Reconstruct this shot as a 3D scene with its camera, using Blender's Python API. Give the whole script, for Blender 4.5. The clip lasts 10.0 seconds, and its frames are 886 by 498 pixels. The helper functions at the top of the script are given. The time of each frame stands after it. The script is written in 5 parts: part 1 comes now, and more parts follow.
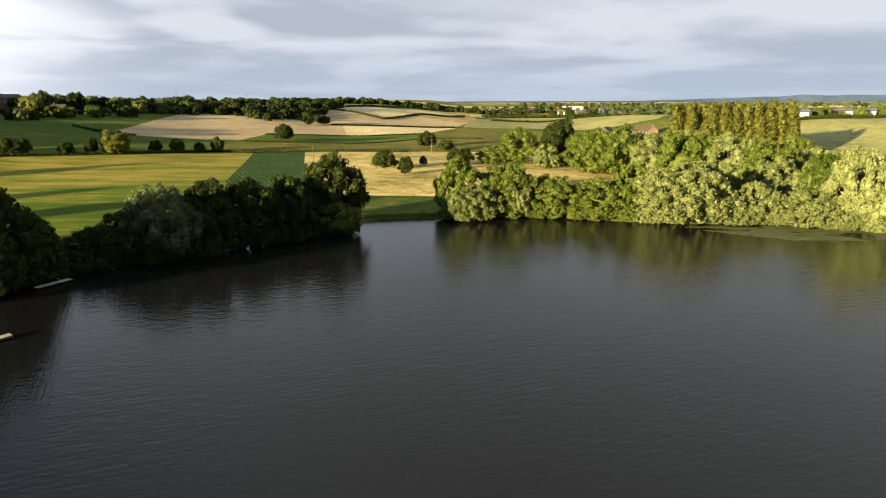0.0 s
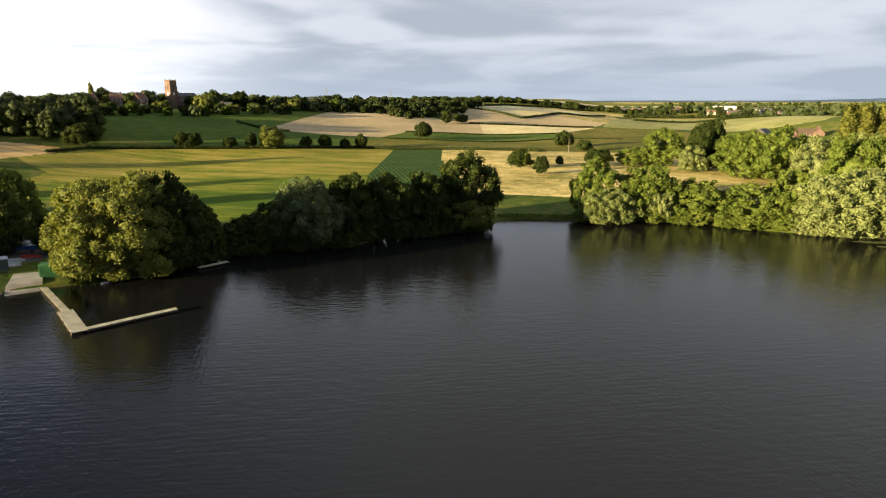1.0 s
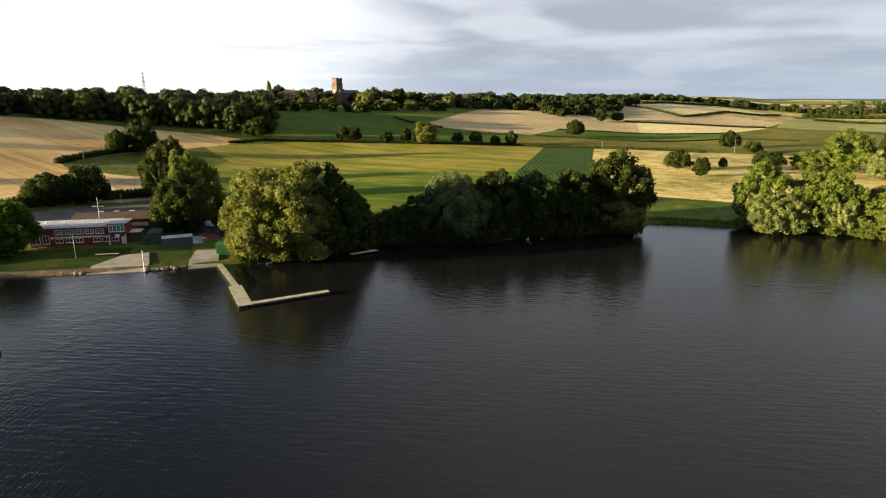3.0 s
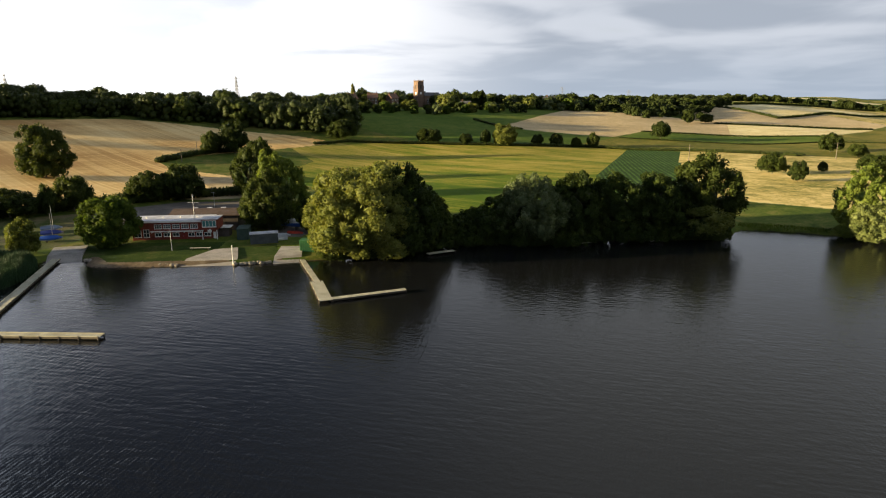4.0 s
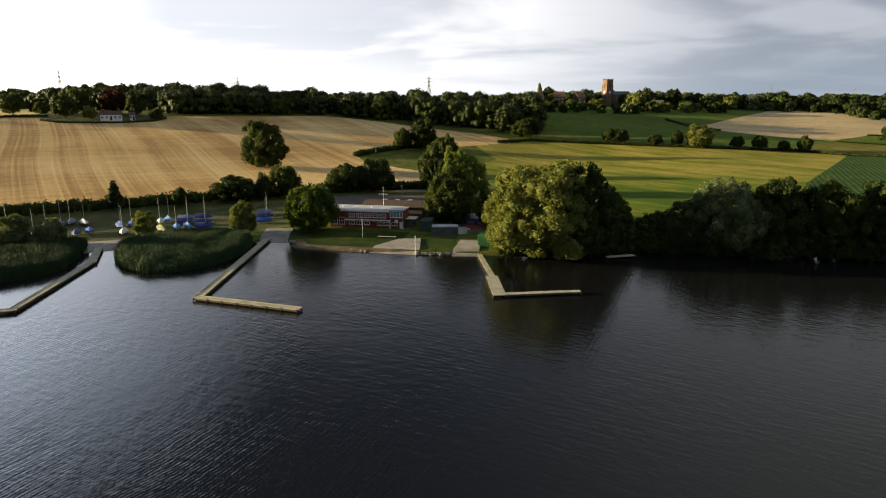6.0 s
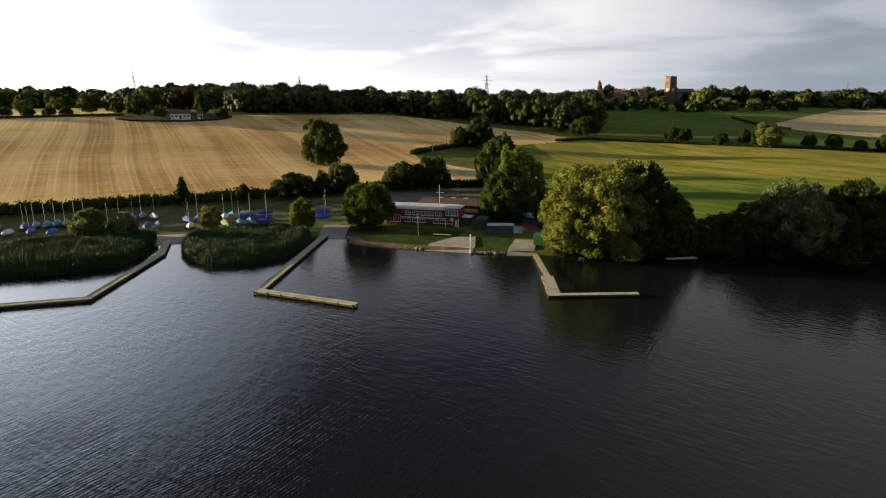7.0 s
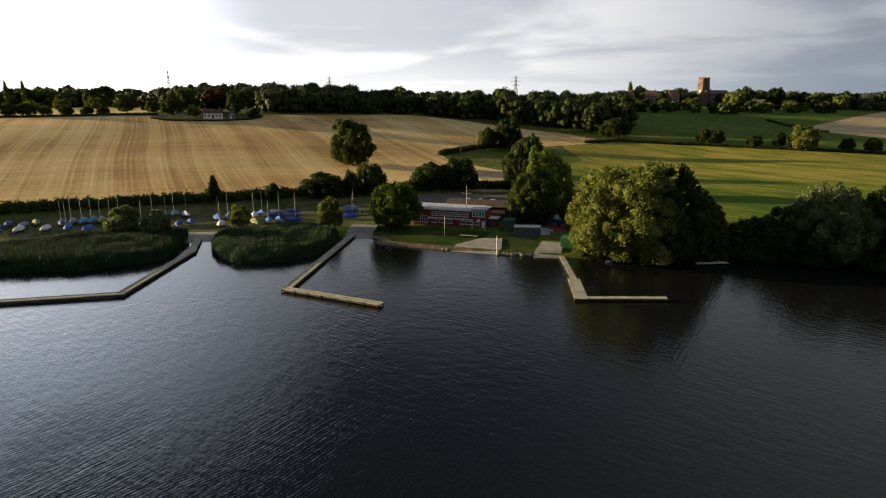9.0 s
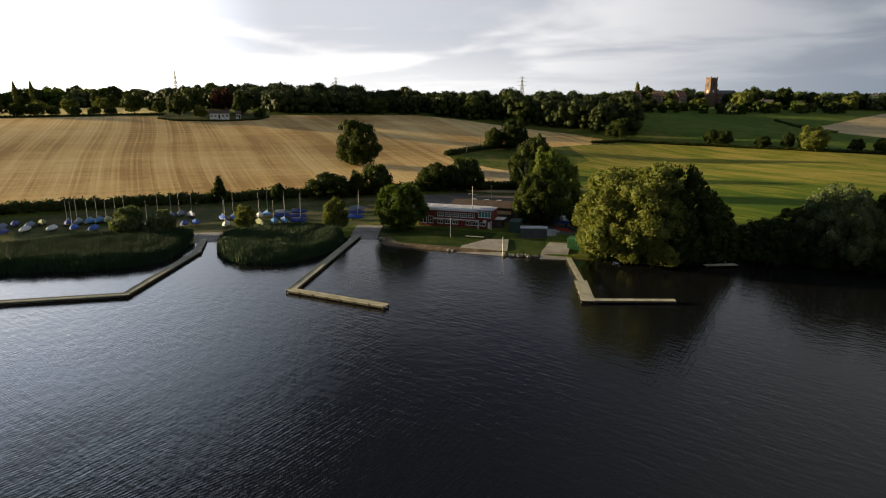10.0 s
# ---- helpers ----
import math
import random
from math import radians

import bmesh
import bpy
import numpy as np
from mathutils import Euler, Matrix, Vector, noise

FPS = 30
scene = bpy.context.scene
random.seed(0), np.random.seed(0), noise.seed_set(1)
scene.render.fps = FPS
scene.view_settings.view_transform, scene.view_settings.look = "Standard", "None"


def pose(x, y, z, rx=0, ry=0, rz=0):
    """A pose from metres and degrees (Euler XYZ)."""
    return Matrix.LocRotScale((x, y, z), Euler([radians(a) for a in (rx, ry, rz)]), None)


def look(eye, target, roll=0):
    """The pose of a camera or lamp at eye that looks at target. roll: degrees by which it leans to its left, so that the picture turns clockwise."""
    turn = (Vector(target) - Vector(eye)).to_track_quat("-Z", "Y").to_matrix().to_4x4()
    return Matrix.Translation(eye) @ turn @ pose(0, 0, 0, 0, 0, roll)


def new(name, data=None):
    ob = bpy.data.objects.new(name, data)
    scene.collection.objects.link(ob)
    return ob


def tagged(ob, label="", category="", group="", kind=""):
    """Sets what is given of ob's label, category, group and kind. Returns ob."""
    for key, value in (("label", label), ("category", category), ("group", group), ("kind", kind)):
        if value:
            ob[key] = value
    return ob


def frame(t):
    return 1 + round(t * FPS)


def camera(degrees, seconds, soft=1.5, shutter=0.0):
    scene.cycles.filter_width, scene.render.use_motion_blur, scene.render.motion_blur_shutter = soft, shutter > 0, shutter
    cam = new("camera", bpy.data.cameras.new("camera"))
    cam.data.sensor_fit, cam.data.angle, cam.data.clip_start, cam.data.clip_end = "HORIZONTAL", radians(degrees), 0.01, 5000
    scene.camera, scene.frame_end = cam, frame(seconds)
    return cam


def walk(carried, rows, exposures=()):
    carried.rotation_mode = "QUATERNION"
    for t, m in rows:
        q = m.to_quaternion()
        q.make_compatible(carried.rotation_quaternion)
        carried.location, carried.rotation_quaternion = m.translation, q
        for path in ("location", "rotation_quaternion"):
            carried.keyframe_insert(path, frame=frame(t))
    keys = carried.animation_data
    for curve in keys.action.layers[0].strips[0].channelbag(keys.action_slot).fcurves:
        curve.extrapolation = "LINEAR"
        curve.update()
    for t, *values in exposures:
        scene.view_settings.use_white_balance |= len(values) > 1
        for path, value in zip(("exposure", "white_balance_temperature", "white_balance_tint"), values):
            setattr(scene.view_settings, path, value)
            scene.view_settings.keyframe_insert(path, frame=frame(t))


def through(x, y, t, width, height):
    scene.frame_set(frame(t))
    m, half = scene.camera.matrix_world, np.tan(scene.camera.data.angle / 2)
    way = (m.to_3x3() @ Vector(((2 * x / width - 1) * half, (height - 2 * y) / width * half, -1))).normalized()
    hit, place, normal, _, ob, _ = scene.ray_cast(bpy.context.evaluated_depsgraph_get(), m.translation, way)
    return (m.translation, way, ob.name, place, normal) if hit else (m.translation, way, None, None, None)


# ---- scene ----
cam = camera(70.6, 10.0, soft=1.1)
PATH = [
    (0, (0.664, -0.092, 30.364), (0.665, 1.853, 29.899), -0.2),
    (0.5, (0.269, 0.3, 30.34), (0.138, 2.24, 29.873), -0.1),
    (1, (0.355, 0.596, 30.274), (-0.056, 2.497, 29.807), -0.1),
    (1.5, (0.593, 0.799, 30.248), (0.011, 2.655, 29.782), -0.1),
    (2, (0.758, 0.897, 30.211), (0.105, 2.729, 29.744), -0.1),
    (2.5, (0.704, 0.954, 30.155), (-0.041, 2.75, 29.687), -0.1),
    (2.7, (0.654, 0.967, 30.144), (-0.129, 2.746, 29.673), 0.0),
    (3.8, (0.536, 0.935, 29.862), (-0.482, 2.591, 29.392), -0.3),
    (4, (0.559, 0.94, 29.851), (-0.499, 2.571, 29.384), -0.3),
    (4.5, (0.64, 0.824, 29.823), (-0.515, 2.389, 29.355), -0.2),
    (5, (0.69, 0.775, 29.78), (-0.564, 2.26, 29.312), -0.3),
    (5.5, (0.739, 0.719, 29.687), (-0.63, 2.1, 29.22), -0.2),
    (6, (0.675, 0.664, 29.633), (-0.802, 1.929, 29.167), -0.3),
    (6.2, (0.614, 0.622, 29.615), (-0.896, 1.848, 29.147), -0.4),
    (7.3, (0.632, 0.729, 29.605), (-0.968, 1.834, 29.137), -0.4),
    (7.5, (0.662, 0.764, 29.61), (-0.947, 1.857, 29.143), -0.3),
    (8, (0.712, 0.749, 29.632), (-0.907, 1.826, 29.165), -0.3),
    (8.5, (0.729, 0.729, 29.631), (-0.898, 1.795, 29.165), -0.3),
    (9, (0.655, 0.744, 29.649), (-0.978, 1.801, 29.182), -0.3),
    (9.5, (0.452, 0.922, 29.661), (-1.188, 1.969, 29.195), -0.2),
    (10, (0.015, 1.19, 29.626), (-1.628, 2.231, 29.16), -0.3),
]
walk(cam, [(t, look(eye, target, roll)) for t, eye, target, roll in PATH],
     exposures=[(0, 1.95), (1, 1.95), (2.5, 1.92), (5, 1.66), (7.5, 1.25), (10, 1.13)])

# ---- sky, sun ----
SUN_AZ, SUN_EL = 134.0, 7.4          # degrees to the left of north (+y), degrees above the horizon
SUN_DIR = Vector((-math.sin(radians(SUN_AZ)) * math.cos(radians(SUN_EL)), math.cos(radians(SUN_AZ)) * math.cos(radians(SUN_EL)), math.sin(radians(SUN_EL))))


class Nodes:
    """Short hand for building a node tree."""

    def __init__(self, tree):
        self.tree = tree
        tree.nodes.clear()

    def add(self, kind, **values):
        n = self.tree.nodes.new(kind)
        for key, value in values.items():
            setattr(n, key, value)
        return n

    def link(self, a, b):
        self.tree.links.new(a, b)

    def put(self, socket, value):
        if hasattr(value, "is_output"):
            self.link(value, socket)
        else:
            socket.default_value = value

    def math(self, op, a, b=0.0, c=0.0, clamp=False):
        n = self.add("ShaderNodeMath", operation=op, use_clamp=clamp)
        for i, v in enumerate((a, b, c)):
            self.put(n.inputs[i], v)
        return n.outputs[0]

    def vmath(self, op, a, b=(0, 0, 0), out=0):
        n = self.add("ShaderNodeVectorMath", operation=op)
        self.put(n.inputs[0], a), self.put(n.inputs[1], b)
        return n.outputs[out]

    def mix(self, f, a, b, blend="MIX"):
        n = self.add("ShaderNodeMix", data_type="RGBA", blend_type=blend)
        self.put(n.inputs[0], f)
        for i, v in ((6, a), (7, b)):
            self.put(n.inputs[i], (*v, 1) if isinstance(v, tuple) and len(v) == 3 else v)
        return n.outputs[2]

    def noise(self, vector, scale, detail=3.0, rough=0.55, dist=0.0):
        n = self.add("ShaderNodeTexNoise")
        self.put(n.inputs["Vector"], vector)
        n.inputs["Scale"].default_value, n.inputs["Detail"].default_value = scale, detail
        n.inputs["Roughness"].default_value, n.inputs["Distortion"].default_value = rough, dist
        return n.outputs["Fac"]

    def span(self, v, a, b, lo=0.0, hi=1.0):
        n = self.add("ShaderNodeMapRange", interpolation_type="SMOOTHSTEP")
        for i, w in enumerate((v, a, b, lo, hi)):
            self.put(n.inputs[i], w)
        return n.outputs[0]

    def ramp(self, f, stops):
        n = self.add("ShaderNodeValToRGB")
        r = n.color_ramp
        while len(r.elements) < len(stops):
            r.elements.new(0.5)
        for e, (p, c) in zip(r.elements, stops):
            e.position, e.color = p, (*c, 1)
        self.put(n.inputs[0], f)
        return n.outputs[0]

    def coord(self, which="Object"):
        return self.add("ShaderNodeTexCoord").outputs[which]

    def place(self):
        return self.add("ShaderNodeNewGeometry").outputs["Position"]

    def scaled(self, v, s, rot=0.0):
        n = self.add("ShaderNodeMapping")
        self.put(n.inputs[0], v)
        n.inputs["Rotation"].default_value, n.inputs["Scale"].default_value = (0, 0, rot), s
        return n.outputs[0]


world = bpy.data.worlds.new("evening_sky")
scene.world = world
world.use_nodes = True
N = Nodes(world.node_tree)
sky = N.add("ShaderNodeTexSky", sky_type="NISHITA", sun_disc=False)
sky.sun_elevation, sky.sun_rotation = radians(SUN_EL), radians(-SUN_AZ)
sky.air_density, sky.dust_density, sky.altitude = 1.0, 1.5, 60
way = N.vmath("NORMALIZE", N.coord("Generated"))
sep = N.add("ShaderNodeSeparateXYZ")
N.link(way, sep.inputs[0])
up = N.math("MAXIMUM", sep.outputs[2], 0.0)
# a layer of flat cloud seen at a slant
lift = N.math("ADD", up, 0.11)
flat = N.add("ShaderNodeCombineXYZ")
N.put(flat.inputs[0], N.math("DIVIDE", sep.outputs[0], lift))
N.put(flat.inputs[1], N.math("DIVIDE", sep.outputs[1], lift))
big = N.noise(flat.outputs[0], 0.46, 3.0, 0.5, 0.6)
fine = N.noise(flat.outputs[0], 0.9, 5.0, 0.55, 0.5)
toward = N.vmath("DOT_PRODUCT", way, (-0.98, 0.0, 0.2), out=1)
glow = N.span(toward, 0.36, 1.03)                      # brighter cloud on the sun's side
thick = N.math("ADD", N.math("MULTIPLY", big, 0.74), N.math("MULTIPLY", fine, 0.26))
shade = N.span(thick, 0.42, 0.575)                        # thin to thick cloud
dark = N.mix(glow, (2.45, 2.75, 3.2), (6.3, 6.5, 7.0))
lit = N.mix(glow, (3.85, 4.1, 4.5), (11.2, 10.9, 10.8))
cloud = N.mix(shade, lit, dark)
cover = N.span(thick, 0.24, 0.40, 0.55, 1.0)
mixed = N.mix(cover, sky.outputs[0], cloud)
deck = N.span(N.math("SUBTRACT", up, N.math("MULTIPLY", glow, 0.05)), 0.10, 0.38)                            # heavy grey deck overhead
side = N.span(toward, 0.90, 0.99)
anti = N.span(N.vmath("DOT_PRODUCT", way, tuple(-Vector((SUN_DIR.x, SUN_DIR.y, 0.0)).normalized()), out=1), -0.16, 0.52)
mixed = N.mix(deck, mixed, N.mix(side, N.mix(N.span(thick, 0.35, 0.65), N.mix(anti, (0.72, 1.05, 1.75), (3.4, 3.55, 3.65)), N.mix(anti, (0.36, 0.57, 1.03), (2.4, 2.5, 2.55))), (10.0, 11.8, 14.4)))
haze = N.span(up, 0.0, 0.10, 0.75, 0.0)
rim = N.mix(glow, (2.55, 3.0, 3.6), (11.2, 11.0, 10.8))
final = N.mix(1.0, N.mix(haze, mixed, rim), N.mix(glow, (0.95, 0.95, 0.96), (1.0, 1.0, 1.0)), "MULTIPLY")
hot = N.span(N.vmath("DOT_PRODUCT", way, tuple(Vector((-0.99, -0.12, 0.06)).normalized()), out=1), 0.90, 0.995)
final = N.mix(1.0, final, N.mix(hot, (1.0, 1.0, 1.0), (2.3, 2.3, 2.3)), "MULTIPLY")     # veiled brightness round the low sun
bg = N.add("ShaderNodeBackground")
N.link(final, bg.inputs[0])
bg.inputs[1].default_value = 0.051
N.link(bg.outputs[0], N.add("ShaderNodeOutputWorld").inputs[0])

sun = new("sun", bpy.data.lights.new("sun", "SUN"))
sun.data.energy, sun.data.angle, sun.data.color = 5.0, radians(0.8), (1.0, 0.79, 0.44)
sun.matrix_world = look(SUN_DIR * 600, (0, 0, 0))


# ---- materials ----
def material(name, color=None, rough=0.8, metal=0.0, build=None, bump=None, alpha=None, sheen=0.5):
    """A Principled material. build(N) returns its colour socket; bump(N) returns (height, strength, distance)."""
    m = bpy.data.materials.new(name)
    m.use_nodes = True
    n = Nodes(m.node_tree)
    b = n.add("ShaderNodeBsdfPrincipled")
    b.inputs["Roughness"].default_value, b.inputs["Metallic"].default_value = rough, metal
    b.inputs["Specular IOR Level"].default_value = sheen
    if build:
        n.link(build(n), b.inputs["Base Color"])
    else:
        b.inputs["Base Color"].default_value = (*color, 1)
    if bump:
        height, strength, distance = bump(n)
        bp = n.add("ShaderNodeBump")
        n.link(height, bp.inputs["Height"])
        bp.inputs["Strength"].default_value, bp.inputs["Distance"].default_value = strength, distance
        n.link(bp.outputs[0], b.inputs["Normal"])
    n.link(b.outputs[0], n.add("ShaderNodeOutputMaterial").inputs[0])
    return m


def worn(name, c0, c1, scale=1.5, rough=0.8, metal=0.0, fine=14.0, bump=0.15, dist=0.02, sheen=0.25):
    """A surface of two tones with patches, grain and a fine relief."""
    def build(n):
        p = n.place()
        f = n.span(n.math("ADD", n.math("MULTIPLY", n.noise(p, scale), 0.65), n.math("MULTIPLY", n.noise(p, fine, 2.0), 0.35)), 0.35, 0.65)
        return n.mix(f, c0, c1)
    return material(name, rough=rough, metal=metal, sheen=sheen, build=build, bump=lambda n: (n.noise(n.place(), fine, 3.0), bump, dist))


def leaf_material(name, c0, c1, c2, through=0.4, gloss=0.5):
    """Foliage: three tones by clump and by leaf, some light shines through."""
    m = bpy.data.materials.new(name)
    m.use_nodes = True
    n = Nodes(m.node_tree)
    p = n.place()
    tone = n.math("ADD", n.math("MULTIPLY", n.noise(p, 0.45, 2.0), 0.6), n.math("MULTIPLY", n.noise(p, 3.2, 2.0), 0.4))
    tree = n.math("MULTIPLY", n.math("SUBTRACT", n.add("ShaderNodeObjectInfo").outputs["Random"], 0.5), 0.16)
    col = n.ramp(n.math("ADD", tone, tree), [(0.34, c0), (0.5, c1), (0.66, c2)])
    b = n.add("ShaderNodeBsdfPrincipled")
    n.link(col, b.inputs["Base Color"])
    b.inputs["Roughness"].default_value = gloss
    bp = n.add("ShaderNodeBump")                                   # the tangle of single leaves
    n.link(n.noise(p, 1.5, 3.0, 0.7), bp.inputs["Height"])
    bp.inputs["Strength"].default_value, bp.inputs["Distance"].default_value = 1.0, 0.45
    n.link(bp.outputs[0], b.inputs["Normal"])
    b.inputs["Specular IOR Level"].default_value = 0.15
    t = n.add("ShaderNodeBsdfTranslucent")
    n.link(n.mix(1.0, col, (1.0, 0.95, 0.5), "MULTIPLY"), t.inputs[0])
    s = n.add("ShaderNodeMixShader")
    s.inputs[0].default_value = through
    n.link(b.outputs[0], s.inputs[1]), n.link(t.outputs[0], s.inputs[2])
    n.link(s.outputs[0], n.add("ShaderNodeOutputMaterial").inputs[0])
    return m


LEAF = dict(
    willow=leaf_material("willow_leaves", (0.068, 0.088, 0.018), (0.135, 0.16, 0.034), (0.24, 0.255, 0.066)),
    silver=leaf_material("silver_willow_leaves", (0.145, 0.18, 0.056), (0.24, 0.28, 0.098), (0.35, 0.385, 0.16)),
    # dark leaf tone: the shade on the west bank is put into the colour
    shaded_alder=leaf_material("shaded_alder_leaves", (0.03, 0.048, 0.010), (0.05, 0.075, 0.014), (0.085, 0.11, 0.021)),
    # lighter copy of the leaf above, with the low sun put into its colour
    sunlit_alder=leaf_material("sunlit_alder_leaves", (0.082, 0.12, 0.017), (0.138, 0.184, 0.031), (0.215, 0.256, 0.052)),
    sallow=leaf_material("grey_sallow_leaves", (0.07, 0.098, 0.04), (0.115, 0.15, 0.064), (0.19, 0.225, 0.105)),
    oak=leaf_material("oak_leaves", (0.024, 0.038, 0.008), (0.042, 0.062, 0.012), (0.072, 0.094, 0.019)),
    lime=leaf_material("bright_leaves", (0.042, 0.075, 0.008), (0.07, 0.11, 0.013), (0.11, 0.15, 0.022)),
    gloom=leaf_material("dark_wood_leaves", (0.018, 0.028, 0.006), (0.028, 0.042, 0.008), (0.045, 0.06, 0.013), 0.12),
    poplar=leaf_material("poplar_leaves", (0.105, 0.12, 0.022), (0.165, 0.175, 0.035), (0.235, 0.23, 0.052)),
    copper=leaf_material("copper_beech_leaves", (0.03, 0.012, 0.007), (0.05, 0.02, 0.010), (0.075, 0.03, 0.014)),
    hedge=leaf_material("hedge_leaves", (0.028, 0.042, 0.010), (0.045, 0.062, 0.014), (0.075, 0.095, 0.021)),
    reed=leaf_material("reed_blades", (0.020, 0.048, 0.020), (0.028, 0.062, 0.027), (0.040, 0.078, 0.034), 0.1),
)
BARK = worn("bark", (0.07, 0.055, 0.04), (0.14, 0.115, 0.09), 2.0, 0.9, fine=9.0, bump=0.5, dist=0.05)


def turf(name, c0, c1, c2, patch=0.03, rows=None, fine=1.2, relief=0.35, dist=0.25):
    """Open ground: broad patches, tufts and, where rows is given, drilled lines (turn, lines per metre, strength)."""
    def build(n):
        p = n.place()
        tufts = n.math("ADD", n.math("MULTIPLY", n.noise(p, fine, 3.0, 0.7), 0.35), n.math("MULTIPLY", n.noise(p, 0.16, 4.0, 0.65, 0.8), 0.55))
        tone = n.math("ADD", n.math("MULTIPLY", n.noise(p, patch, 4.0), 0.5), n.math("SUBTRACT", tufts, 0.2))
        if rows:
            turn, often, strength = rows
            q = n.scaled(p, (1, 1, 1), turn)
            x = n.add("ShaderNodeSeparateXYZ")
            n.link(q, x.inputs[0])
            bent = n.math("ADD", x.outputs[0], n.math("MULTIPLY", n.noise(p, 0.012, 1.0), 6.0))
            lines = n.noise(n.scaled(q, (1, 0.012, 0)), often, 3.0, 0.6)
            tram = n.math("POWER", n.math("ABSOLUTE", n.math("SINE", n.math("MULTIPLY", bent, often * 0.55))), 18.0)
            tone = n.math("ADD", tone, n.math("MULTIPLY", n.math("SUBTRACT", lines, 0.5), strength))
            tone = n.math("SUBTRACT", tone, n.math("MULTIPLY", tram, strength * 0.16))
        return n.ramp(tone, [(0.37, c0), (0.5, c1), (0.63, c2)])
    return material(name, rough=0.95, sheen=0.06, build=build, bump=lambda n: (n.noise(n.place(), fine * 1.5, 3.0, 0.7), relief, dist))


def stubble():
    """Cut corn: combine swaths and pale wheel tracks that run up the hill, straw streaks across them."""
    def build(n):
        p = n.place()
        q = n.scaled(p, (1, 1, 1), radians(-82))
        x = n.add("ShaderNodeSeparateXYZ")
        n.link(q, x.inputs[0])
        bent = n.math("ADD", x.outputs[0], n.math("MULTIPLY", n.noise(p, 0.0045, 1.0), 16.0))
        across = n.add("ShaderNodeCombineXYZ")
        n.link(bent, across.inputs[0]), n.link(n.math("MULTIPLY", x.outputs[1], 0.006), across.inputs[1])
        swath = n.noise(across.outputs[0], 0.13, 2.0, 0.6)
        drill = n.noise(across.outputs[0], 0.9, 2.0, 0.6)
        pair = n.math("ABSOLUTE", n.math("SUBTRACT", n.math("ABSOLUTE", n.math("SUBTRACT", n.math("PINGPONG", bent, 6.0), 3.0)), 1.0))
        tram = n.math("MULTIPLY", n.span(pair, 0.0, 0.55, 1.0, 0.0), n.span(n.noise(p, 0.02, 2.0), 0.35, 0.6))
        streak = n.noise(n.scaled(q, (0.02, 0.30, 0)), 1.0, 3.0, 0.6)
        tone = n.math("ADD", n.math("MULTIPLY", n.noise(p, 0.014, 3.0), 0.42), n.math("MULTIPLY", n.noise(p, 0.5, 4.0, 0.7), 0.12))
        for f, k in ((swath, 0.30), (drill, 0.14), (streak, 0.12)):
            tone = n.math("ADD", tone, n.math("MULTIPLY", f, k))
        tone = n.math("ADD", tone, n.math("MULTIPLY", tram, 0.055))
        return n.ramp(tone, [(0.48, (0.44, 0.265, 0.10)), (0.56, (0.66, 0.44, 0.18)), (0.66, (0.82, 0.61, 0.29))])
    return material("stubble", rough=0.95, sheen=0.06, build=build, bump=lambda n: (n.noise(n.place(), 3.0, 3.0, 0.7), 0.3, 0.25))


def ley():
    """Old pasture: gone to seed and golden on its upper side, greener towards the lake."""
    def build(n):
        p = n.place()
        up = n.span(n.vmath("DOT_PRODUCT", p, (-0.55, 0.835, 0), out=1), 195.0, 285.0, -0.13, 0.09)
        q = n.scaled(p, (0.16, 1.0, 0), radians(-35))
        tone = n.math("ADD", n.math("SUBTRACT", n.math("MULTIPLY", n.noise(q, 0.10, 3.0, 0.6, 0.4), 0.65), 0.10), n.math("MULTIPLY", n.noise(p, 0.035, 3.0), 0.3))
        tone = n.math("ADD", tone, n.math("SUBTRACT", n.math("ADD", n.math("MULTIPLY", n.noise(p, 0.9, 4.0, 0.7), 0.28), n.math("MULTIPLY", n.noise(q, 0.5, 4.0, 0.7, 1.0), 0.55)), 0.29))
        return n.ramp(n.math("ADD", tone, up), [(0.36, (0.072, 0.125, 0.010)), (0.48, (0.155, 0.19, 0.020)), (0.57, (0.26, 0.235, 0.036)), (0.70, (0.38, 0.305, 0.07))])
    return material("pasture", rough=0.95, sheen=0.06, build=build, bump=lambda n: (n.noise(n.place(), 1.8, 3.0, 0.7), 0.35, 0.25))


def row_crop():
    """Rows of a leafy crop with darker soil between them."""
    def build(n):
        p = n.place()
        q = n.scaled(p, (1, 1, 1), radians(-24))
        x = n.add("ShaderNodeSeparateXYZ")
        n.link(q, x.inputs[0])
        bent = n.math("ADD", x.outputs[0], n.math("MULTIPLY", n.noise(p, 0.05, 2.0), 1.2))
        row = n.span(n.math("SINE", n.math("MULTIPLY", bent, 3.3)), -0.8, 0.9)
        gaps = n.noise(n.scaled(q, (1.0, 0.35, 0)), 0.55, 3.0, 0.7)
        tone = n.math("ADD", n.math("MULTIPLY", row, 0.22), n.math("ADD", n.math("MULTIPLY", gaps, 0.5), n.math("MULTIPLY", n.noise(p, 0.06, 2.0), 0.25)))
        return n.ramp(tone, [(0.40, (0.022, 0.05, 0.008)), (0.60, (0.055, 0.11, 0.018)), (0.84, (0.15, 0.215, 0.05))])
    return material("row_crop", rough=0.9, sheen=0.1, build=build, bump=lambda n: (n.noise(n.place(), 1.2, 3.0, 0.7), 0.6, 0.5))


